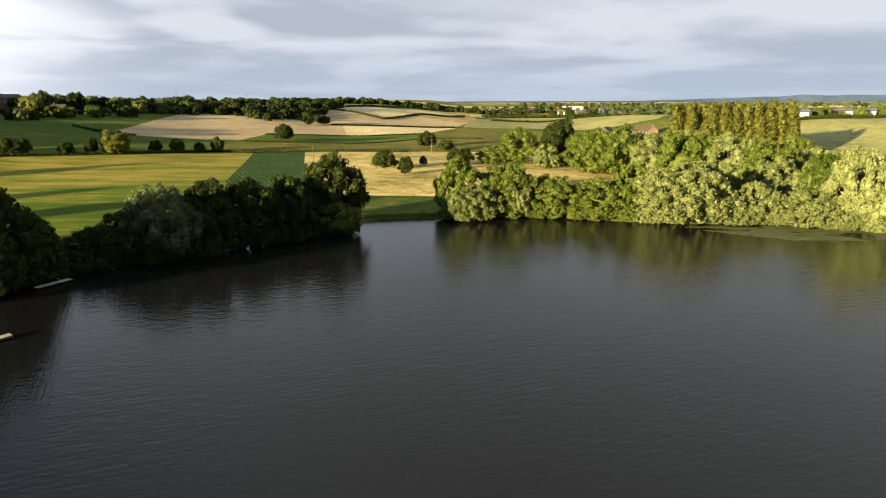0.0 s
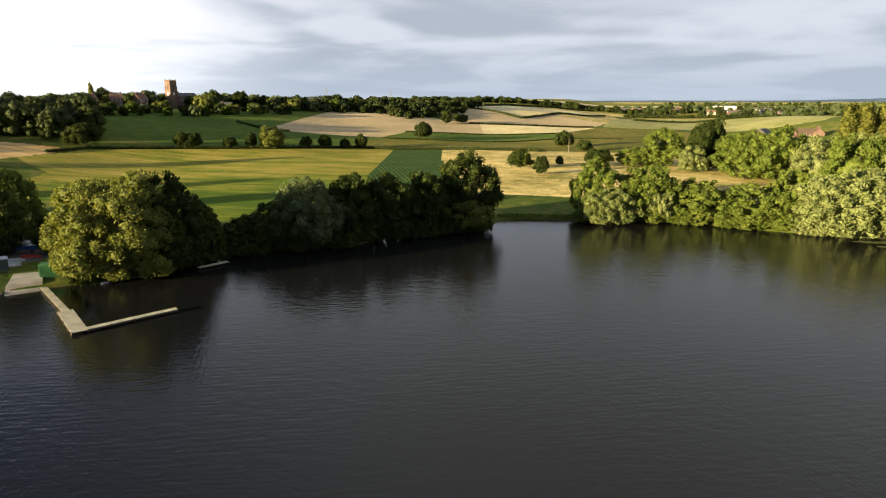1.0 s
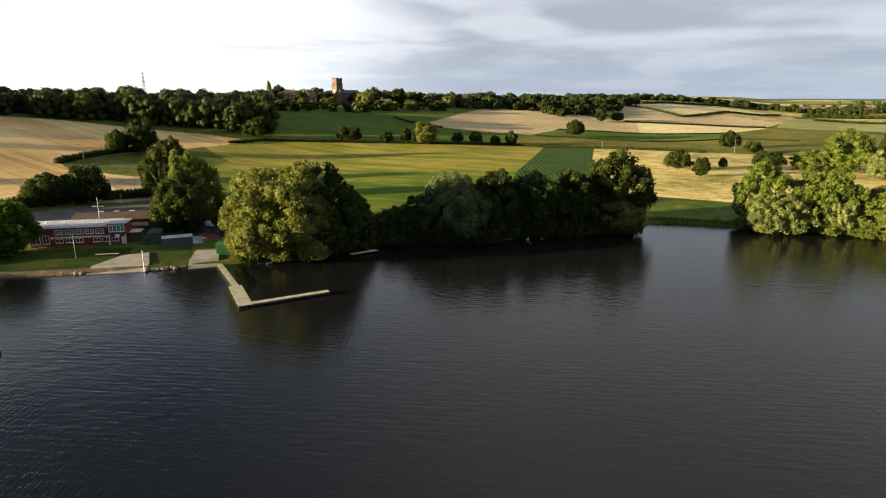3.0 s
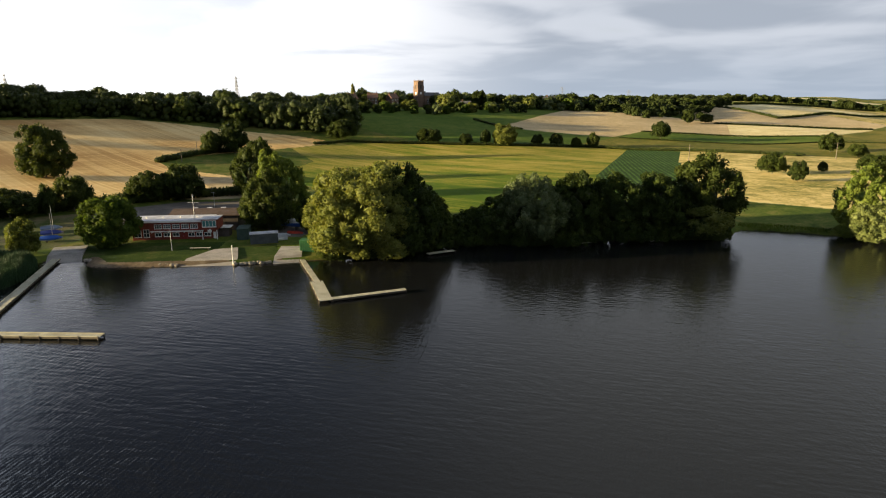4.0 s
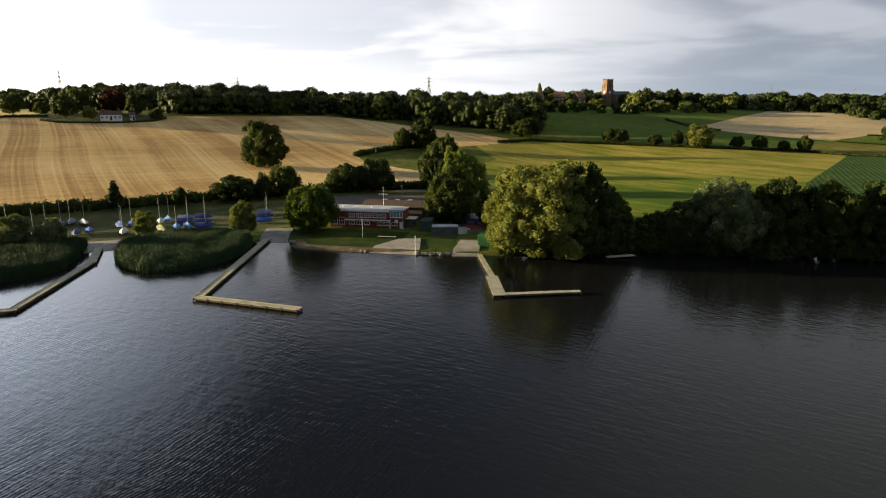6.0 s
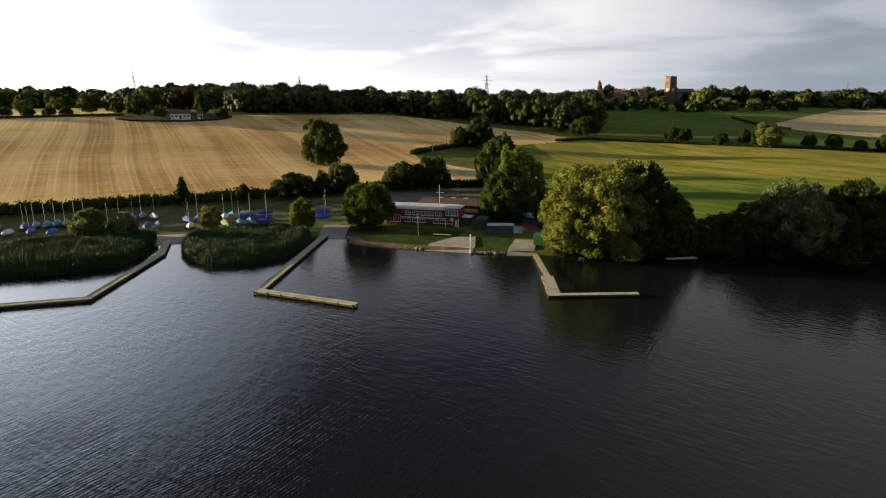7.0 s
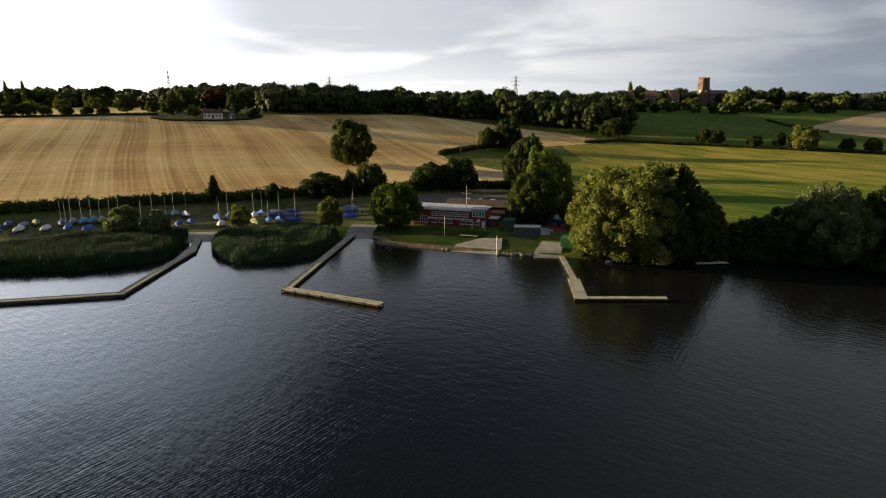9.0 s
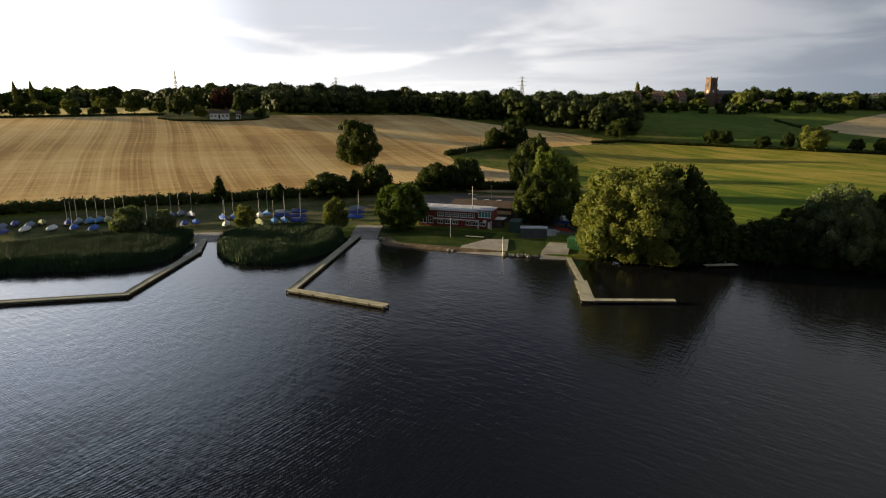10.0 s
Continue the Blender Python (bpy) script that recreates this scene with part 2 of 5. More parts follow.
GROUND = dict(
    rough=turf("rough_grass", (0.05, 0.085, 0.012), (0.095, 0.125, 0.02), (0.19, 0.17, 0.045)),
    stubble=stubble(),
    pasture=ley(),
    crop=row_crop(),
    olive=turf("olive_ley", (0.09, 0.11, 0.018), (0.15, 0.145, 0.028), (0.24, 0.20, 0.05), 0.03),
    meadow=turf("dry_meadow", (0.20, 0.20, 0.05), (0.54, 0.42, 0.14), (0.78, 0.62, 0.26), 0.035, None, 0.8),
    wheat=turf("ripe_wheat", (0.62, 0.51, 0.25), (0.76, 0.64, 0.33), (0.86, 0.75, 0.43), 0.012, (radians(30), 0.15, 0.3)),
    tan=turf("pale_barley", (0.46, 0.35, 0.185), (0.56, 0.43, 0.235), (0.64, 0.50, 0.29), 0.012, (radians(50), 0.2, 0.2)),
    green=turf("green_field", (0.06, 0.105, 0.014), (0.09, 0.14, 0.02), (0.14, 0.17, 0.032), 0.015),
    hay=turf("sunlit_ley", (0.23, 0.24, 0.075), (0.34, 0.335, 0.125), (0.43, 0.41, 0.17), 0.02),
    dirt=turf("trodden_ground", (0.05, 0.075, 0.018), (0.085, 0.095, 0.034), (0.145, 0.125, 0.065), 0.08),
    earth=turf("bare_bank", (0.085, 0.064, 0.04), (0.14, 0.105, 0.068), (0.21, 0.165, 0.11), 0.2),
    lawn=turf("mown_lawn", (0.022, 0.042, 0.007), (0.036, 0.06, 0.010), (0.075, 0.08, 0.022), 0.1),
    yard=turf("worn_tarmac", (0.095, 0.085, 0.075), (0.135, 0.12, 0.105), (0.18, 0.16, 0.14), 0.15, None, 2.5, 0.2, 0.05),
    track=turf("sandy_track", (0.36, 0.27, 0.14), (0.46, 0.35, 0.19), (0.55, 0.43, 0.25), 0.1),
    mud=turf("lake_bed", (0.05, 0.042, 0.03), (0.07, 0.06, 0.04), (0.10, 0.085, 0.06), 0.1),
)


def water_material():
    m = bpy.data.materials.new("lake_water")
    m.use_nodes = True
    n = Nodes(m.node_tree)
    b = n.add("ShaderNodeBsdfPrincipled")
    b.inputs["Base Color"].default_value = (0.0085, 0.009, 0.0095, 1)
    b.inputs["Roughness"].default_value, b.inputs["IOR"].default_value = 0.11, 1.33
    p = n.place()
    q = n.scaled(p, (0.62, 1.0, 1.0), radians(-14))
    rip = n.noise(q, 2.7, 2.0, 0.55)
    swell = n.noise(q, 0.8, 1.0, 0.5)
    drift = n.math("MULTIPLY", n.noise(p, 0.28, 2.0, 0.5), 5.0)
    wander = n.math("MULTIPLY", n.noise(p, 0.5, 1.0, 0.5), 5.0)
    waves = []
    for kx, ky, amp, scale in ((-2.3, 5.7, 0.03, 0.10), (-2.6, 8.6, 0.018, 0.16), (14.2, 6.4, 0.020, 0.13), (16.4, 3.0, 0.018, 0.21), (8.6, 4.2, 0.022, 0.08)):     # trains of wind ripples that cross one another
        along = n.vmath("DOT_PRODUCT", p, (kx, ky, 0), out=1)
        train = n.math("SINE", n.math("ADD", along, wander if kx > 6 else drift))
        patchy = n.span(n.noise(n.vmath("ADD", p, (kx * 40, ky * 40, 0)), scale, 2.0), 0.34, 0.66, 0.15, 1.3)
        waves.append(n.math("MULTIPLY", n.math("MULTIPLY", train, amp), patchy))
    lee = n.span(n.vmath("DISTANCE", p, (-132, 14, 0), out=1), 14.0, 42.0, 0.3, 1.0)        # sheltered by the reeds
    calm = n.math("MULTIPLY", n.span(n.noise(p, 0.022, 3.0), 0.35, 0.65, 0.6, 1.0), lee)
    h = n.math("ADD", n.math("MULTIPLY", rip, 0.30), n.math("MULTIPLY", swell, 0.5))
    for w in waves:
        h = n.math("ADD", h, w)
    h = n.math("MULTIPLY", h, calm)
    bp = n.add("ShaderNodeBump")
    n.link(h, bp.inputs["Height"])
    bp.inputs["Strength"].default_value, bp.inputs["Distance"].default_value = 1.0, 0.115
    n.link(bp.outputs[0], b.inputs["Normal"])
    n.link(b.outputs[0], n.add("ShaderNodeOutputMaterial").inputs[0])
    return m


WATER = water_material()
PLANK = worn("weathered_decking", (0.33, 0.31, 0.225), (0.48, 0.45, 0.34), 0.6, 0.85, fine=9.0)
TIMBER = worn("wet_timber", (0.045, 0.038, 0.03), (0.09, 0.075, 0.055), 1.2, 0.7)
CONCRETE = worn("concrete", (0.23, 0.21, 0.185), (0.37, 0.34, 0.305), 0.35, 0.9, fine=6.0)
STONE = worn("bank_stone", (0.17, 0.15, 0.12), (0.33, 0.29, 0.23), 0.8, 0.9, fine=5.0, bump=0.5, dist=0.08)


# ---- building helpers ----
def sheet(name, verts, faces, mats, index=None, smooth=False):
    """A mesh from arrays of vertices and of faces that all have the same number of corners."""
    verts, faces = np.asarray(verts, np.float32), np.asarray(faces, np.int32)
    me = bpy.data.meshes.new(name)
    k = faces.shape[1]
    me.vertices.add(len(verts)), me.loops.add(faces.size), me.polygons.add(len(faces))
    me.vertices.foreach_set("co", verts.ravel())
    me.loops.foreach_set("vertex_index", faces.ravel())
    me.polygons.foreach_set("loop_start", np.arange(len(faces), dtype=np.int32) * k)
    for m in mats if isinstance(mats, (list, tuple)) else [mats]:
        me.materials.append(m)
    if index is not None:
        me.polygons.foreach_set("material_index", np.asarray(index, np.int32))
    me.polygons.foreach_set("use_smooth", np.full(len(faces), smooth, bool))
    me.update(calc_edges=True)
    me.validate()
    return me


def part(name, bm, mat, parent, label=""):
    """Links a bmesh as one mesh object under a thing or a part."""
    me = bpy.data.meshes.new(name)
    bm.to_mesh(me)
    bm.free()
    me.materials.append(mat)
    ob = new(name, me)
    ob.parent = parent
    return tagged(ob, label)


def thing(name, x, y, z, turn, label, category, group=""):
    """An empty at a thing's base, turned about z."""
    ob = new(name)
    ob.matrix_basis = pose(x, y, z, 0, 0, turn)
    ob.empty_display_size = 0.2
    return tagged(ob, label, category, group)


def box(x0, y0, z0, x1, y1, z1, bevel=0.0, bm=None):
    bm = bm or bmesh.new()
    made = bmesh.ops.create_cube(bm, size=1, matrix=Matrix.LocRotScale(((x0 + x1) / 2, (y0 + y1) / 2, (z0 + z1) / 2), None, (abs(x1 - x0), abs(y1 - y0), abs(z1 - z0))))
    if bevel:
        vs = set(made["verts"])
        bmesh.ops.bevel(bm, geom=[e for e in bm.edges if e.verts[0] in vs and e.verts[1] in vs], offset=bevel, segments=1, affect="EDGES")
    return bm


def rod(path, radii, sides=7, bm=None):
    """A tapered tube along the points of path."""
    bm = bm or bmesh.new()
    rings = []
    for i, p in enumerate(path):
        p = Vector(p)
        d = (Vector(path[min(i + 1, len(path) - 1)]) - Vector(path[max(i - 1, 0)])).normalized()
        a = d.orthogonal().normalized()
        b = d.cross(a)
        rings.append([bm.verts.new(p + (a * math.cos(2 * math.pi * k / sides) + b * math.sin(2 * math.pi * k / sides)) * radii[i]) for k in range(sides)])
    for r0, r1 in zip(rings, rings[1:]):
        for k in range(sides):
            bm.faces.new((r0[k], r0[(k + 1) % sides], r1[(k + 1) % sides], r1[k]))
    bm.faces.new(rings[0][::-1]), bm.faces.new(rings[-1])
    return bm


def prism(points, z0, z1, bm=None):
    """An upright solid over a flat outline (counter-clockwise)."""
    bm = bm or bmesh.new()
    lo, hi = [bm.verts.new((x, y, z0)) for x, y in points], [bm.verts.new((x, y, z1)) for x, y in points]
    bm.faces.new(hi), bm.faces.new(lo[::-1])
    for k in range(len(points)):
        j = (k + 1) % len(points)
        bm.faces.new((lo[k], lo[j], hi[j], hi[k]))
    return bm


# ---- the land ----
LAKE = [(-150, -14), (-134, -8), (-127, 5), (-126, 18), (-138, 25), (-139, 31), (-126, 29), (-115, 31), (-112, 39),
        (-117, 49), (-126, 55), (-120, 61), (-114, 59), (-101, 68), (-94, 74), (-88, 79), (-84, 83), (-80.5, 87), (-75.5, 93),
        (-71.5, 99), (-67, 107.5), (-61, 114), (-50.5, 119.5), (-42, 130), (-31, 137), (-20, 145), (-18, 157), (-1, 161), (27, 162), (48, 156),
        (73, 152), (86, 150), (104, 142), (150, 128), (210, 90), (230, 0), (180, -110), (40, -170), (-110, -140), (-180, -70)]


def ease(a, b, v):
    v = np.clip((v - a) / (b - a), 0, 1)
    return v * v * (3 - 2 * v)


def smooth_loop(points, n=6):
    """A closed Catmull-Rom curve through the points."""
    p = np.array(points, float)
    a, b, c, d = np.roll(p, 1, 0), p, np.roll(p, -1, 0), np.roll(p, -2, 0)
    out = []
    for s in np.arange(n) / n:
        out.append(0.5 * (2 * b + (c - a) * s + (2 * a - 5 * b + 4 * c - d) * s * s + (3 * b - a - 3 * c + d) * s ** 3))
    return np.stack(out, 1).reshape(-1, 2)


def inside(x, y, loop):
    """Which of the points lie inside the closed loop."""
    x, y = np.asarray(x, float), np.asarray(y, float)
    odd = np.zeros(x.shape, bool)
    for (x0, y0), (x1, y1) in zip(loop, np.roll(loop, -1, 0)):
        cross = (y0 > y) != (y1 > y)
        odd ^= cross & (x < (x1 - x0) * (y - y0) / (y1 - y0 + 1e-12) + x0)
    return odd


def reach(x, y, loop):
    """Distance to the closed loop."""
    x, y = np.asarray(x, float), np.asarray(y, float)
    best = np.full(x.shape, 1e9)
    for (x0, y0), (x1, y1) in zip(loop, np.roll(loop, -1, 0)):
        ux, uy = x1 - x0, y1 - y0
        s = np.clip(((x - x0) * ux + (y - y0) * uy) / (ux * ux + uy * uy + 1e-12), 0, 1)
        best = np.minimum(best, np.hypot(x - x0 - s * ux, y - y0 - s * uy))
    return best


SHORE = smooth_loop(LAKE, 4)


def land(x, y):
    """Height of the ground: the lake bed, the bank, the long western hill and the plain to the north."""
    x, y = np.asarray(x, float), np.asarray(y, float)
    d = reach(x, y, SHORE)
    wet = inside(x, y, SHORE)
    foot = -160 + 0.6 * np.clip(y - 250, 0, 450)
    u = foot - x
    hill = 20.5 * ease(-10, 270, u) + 0.001 * np.clip(u - 250, 0, 2500)
    plain = 0.6 + 0.004 * np.clip(np.hypot(x, y) - 250, 0, 1500)
    rise = 13.5 * ease(365, 545, 0.45 * x + 0.89 * y) * ease(120, 220, x) * (1 - ease(600, 1000, np.hypot(x, y)))
    roll = (1.2 * np.sin(x * 0.011 + 1) * np.sin(y * 0.013) + 0.35 * np.sin(x * 0.05 + y * 0.03)) * ease(40, 250, d)
    dry = 0.55 * ease(-0.2, 1.2, d) + plain * ease(0, 50, d) + hill + rise + roll
    return np.where(wet, -0.1 - np.minimum(d * 0.25, 2.5), dry)


ZONES = [
    ("green", [(-420, 330), (-200, 293), (-124, 350), (-134, 360), (-128, 402), (-200, 520), (-420, 520)]),
    ("olive", [(-124, 350), (-77, 357), (60, 370), (80, 420), (60, 480), (-60, 480), (-128, 402), (-134, 360)]),
    ("meadow", [(-77, 357), (-54, 246), (-34, 196), (0, 194), (34, 204), (80, 225), (115, 262), (90, 362), (-10, 372)]),
    ("green", [(-125, 402), (-124, 440), (-17, 511), (-12, 468), (-60, 425)]),
    ("olive", [(-12, 400), (40, 395), (110, 480), (60, 600), (12, 590), (-16, 515)]),
    ("hay", [(20, 600), (60, 590), (190, 560), (330, 760), (420, 1160), (290, 1035), (120, 965), (45, 800)]),
    ("tan", [(-196, 372), (-129, 404), (-122, 441), (-60, 482), (-17, 512), (12, 590), (-24, 572), (-58, 552), (-92, 538), (-100, 545), (-145, 550), (-210, 520)]),
    ("wheat", [(-70, 474), (-17, 512), (14, 590), (-24, 571), (-58, 551), (-84, 541)]),
    ("tan", [(-112, 552), (-92, 540), (-58, 554), (-24, 574), (12, 593), (25, 640), (-26, 690), (-56, 618), (-85, 652), (-114, 668), (-140, 600)]),
    ("wheat", [(-114, 670), (-85, 652), (-56, 618), (-27, 694), (30, 850), (20, 1010), (-72, 925), (-113, 760)]),
    ("meadow", [(-27, 694), (25, 640), (45, 800), (43, 1165), (28, 1012), (30, 850)]),
    ("pasture", [(-232, 262), (-200, 290), (-160, 314), (-124, 347), (-105, 353), (-80, 233), (-62, 178), (-80, 140), (-104, 128), (-140, 150), (-186, 166), (-200, 205), (-236, 226)]),
    ("crop", [(-80, 233), (-105, 353), (-77, 356), (-52, 244), (-48, 186), (-62, 178)]),
    ("hay", [(130, 285), (175, 300), (330, 330), (520, 420), (420, 620), (250, 560), (170, 420)]),
    ("stubble", [(-200, -160), (-193, -60), (-192, -10), (-185, 26), (-178, 67), (-171, 108), (-164, 137), (-178, 147), (-192, 154), (-213, 150), (-224, 149),
                 (-237, 154), (-243, 172), (-236, 228), (-235, 258), (-262, 257), (-291, 248), (-330, 230), (-362, 209), (-377, 165), (-383, 121), (-362, 108), (-357, 85), (-363, 61), (-386, 58), (-400, -15), (-420, -160)]),
    ("meadow", [(-404, -200), (-404, 40), (-400, 62), (-420, 66), (-640, 80), (-700, -260)]),
    ("dirt", [(-386, 58), (-363, 61), (-357, 85), (-362, 108), (-383, 121), (-396, 120), (-400, 60)]),
    ("rough", [(-236, 222), (-242, 178), (-236, 155), (-222, 150), (-205, 154), (-190, 158), (-200, 205)]),
    ("track", [(-172, 112), (-160, 114), (-149, 127), (-158, 142), (-190, 150), (-206, 142), (-188, 138), (-176, 132)]),
    ("yard", [(-165, 84), (-138, 80), (-130, 88), (-126, 104), (-112, 100), (-104, 91), (-98, 96), (-101, 106), (-118, 118), (-144, 122), (-160, 111)]),
    ("dirt", [(-186, -60), (-150, -60), (-150, 24), (-141, 36), (-137, 52), (-134, 62), (-140, 80), (-165, 84), (-175, 66), (-183, 26)]),
    ("lawn", [(-128, 60), (-112, 60), (-100, 68), (-104, 79), (-108, 84), (-124, 73), (-133, 66)]),
    ("earth", [(-122, 59.5), (-119, 59.5), (-113, 57), (-101, 66), (-93, 72), (-86, 77.5), (-88, 82), (-95, 76), (-102, 70), (-113, 61.5), (-119, 63)]),
    ("lawn", [(-103, 79), (-94, 74), (-88, 79), (-92, 84), (-98, 89)]),
]


def build_ground():
    az = np.concatenate([np.arange(-42, 100, 0.2), np.arange(100, 318, 3.0)])
    az = np.radians(az)
    d = np.concatenate([np.linspace(2, 60, 12), 62 * 1.0048 ** np.arange(0, 586), np.geomspace(1030, 4900, 60)])
    a, r = np.meshgrid(az, d)
    x, y = -np.sin(a) * r, np.cos(a) * r
    # draw the grid onto the field edges, so that they run smoothly
    flat = np.stack([x.ravel(), y.ravel()], 1)
    dist = np.hypot(flat[:, 0], flat[:, 1])
    rim = np.full(len(flat), 1e9)
    snap = flat.copy()
    for _, loop in ZONES:
        loop = np.array(loop, float)
        for (x0, y0), (x1, y1) in zip(loop, np.roll(loop, -1, 0)):
            ux, uy = x1 - x0, y1 - y0
            s = np.clip(((flat[:, 0] - x0) * ux + (flat[:, 1] - y0) * uy) / (ux * ux + uy * uy), 0, 1)
            px, py = x0 + s * ux, y0 + s * uy
            away = np.hypot(flat[:, 0] - px, flat[:, 1] - py)
            near = (away < rim) & (away < 0.0019 * dist)
            rim[near] = away[near]
            snap[near, 0], snap[near, 1] = px[near], py[near]
    x, y = snap[:, 0].reshape(x.shape), snap[:, 1].reshape(y.shape)
    z = land(x, y)
    v = np.stack([x.ravel(), y.ravel(), z.ravel()], 1)
    n, m = x.shape
    i = np.arange(n * m).reshape(n, m)
    quads = np.stack([i[:-1], np.roll(i, -1, 1)[:-1], np.roll(i, -1, 1)[1:], i[1:]], -1).reshape(-1, 4)
    mid = np.stack([x.ravel(), y.ravel()], 1)[quads].mean(1)
    names = list(GROUND)
    zone = np.full(len(quads), names.index("rough"))
    for name, loop in ZONES:
        zone[inside(mid[:, 0], mid[:, 1], np.array(loop, float))] = names.index(name)
    zone[inside(mid[:, 0], mid[:, 1], SHORE)] = names.index("mud")
    # a patchwork of small fields on the far plain
    far = np.hypot(mid[:, 0], mid[:, 1]) > 900
    pick = np.floor(mid[:, 0] / 230 + 0.2 * np.sin(mid[:, 1] / 300)) * 7 + np.floor(mid[:, 1] / 330) * 13
    kinds = np.array([names.index(k) for k in ("pasture", "green", "wheat", "green", "pasture", "meadow", "rough")])
    zone[far] = kinds[(np.abs(pick[far]) % 7).astype(int)]
    return tagged(new("ground", sheet("ground", v, quads, list(GROUND.values()), zone, True)), "rolling farmland of stubble, pasture and crops round a lake", "ground", kind="structure")


ground = build_ground()
lake = bmesh.new()
lake.faces.new([lake.verts.new((x, y, 0)) for x, y in smooth_loop(LAKE, 4)])
bmesh.ops.scale(lake, vec=(1.03, 1.03, 1), verts=lake.verts)
bmesh.ops.triangulate(lake, faces=lake.faces)
water = part("water", lake, WATER, None)
tagged(water, "dark rippled lake water reflecting the evening sky", "lake", kind="structure")


# ---- trees ----
ICO = bmesh.new()
bmesh.ops.create_icosphere(ICO, subdivisions=1, radius=1)
ICO_V = np.array([v.co for v in ICO.verts])
ICO_F = np.array([[v.index for v in f.verts] for f in ICO.faces])
ICO.free()


def unit(rng, n):
    v = rng.normal(size=(n, 3))
    return v / np.linalg.norm(v, axis=1)[:, None]


def leaves_at(rng, pos, normal, size, long=1.6, tuft=0.32):
    """Four-cornered leaf sprays at the given places, facing about along normal. Returns vertices and faces."""
    n = len(pos)
    nm = normal + rng.normal(scale=0.55, size=(n, 3))
    nm /= np.linalg.norm(nm, axis=1)[:, None]
    side = np.cross(nm, unit(rng, n))
    side /= np.linalg.norm(side, axis=1)[:, None]
    fore = np.cross(nm, side)
    # a third of the sprays stand out from the crown and upwards
    out = rng.random(n) < tuft
    up = normal + np.array((0, 0, 0.5)) + rng.normal(scale=0.4, size=(n, 3))
    up /= np.linalg.norm(up, axis=1)[:, None]
    across = np.cross(up, unit(rng, n))
    across /= np.linalg.norm(across, axis=1)[:, None]
    fore[out], side[out] = up[out], across[out]
    nm[out] = np.cross(up, across)[out]
    s = (size * rng.uniform(0.6, 1.4, n))[:, None]
    side, fore = side * s * 0.5, fore * s * 0.5 * long
    sag = nm * s * 0.18
    v = np.stack([pos - fore - sag, pos + side * 0.8, pos + fore - sag, pos - side * 0.8 + sag * 0.5], 1).reshape(-1, 3)
    return v, np.arange(n * 4).reshape(-1, 4)


def cores(centres, radii, squash=1.0):
    rough = np.random.default_rng(len(centres)).uniform(0.72, 1.18, (len(centres), len(ICO_V), 1))
    v = (ICO_V[None] * rough * radii[:, None, None] * np.array((1, 1, squash)) + centres[:, None]).reshape(-1, 3)
    f = (ICO_F[None] + (np.arange(len(centres)) * len(ICO_V))[:, None, None]).reshape(-1, 3)
    return v, f


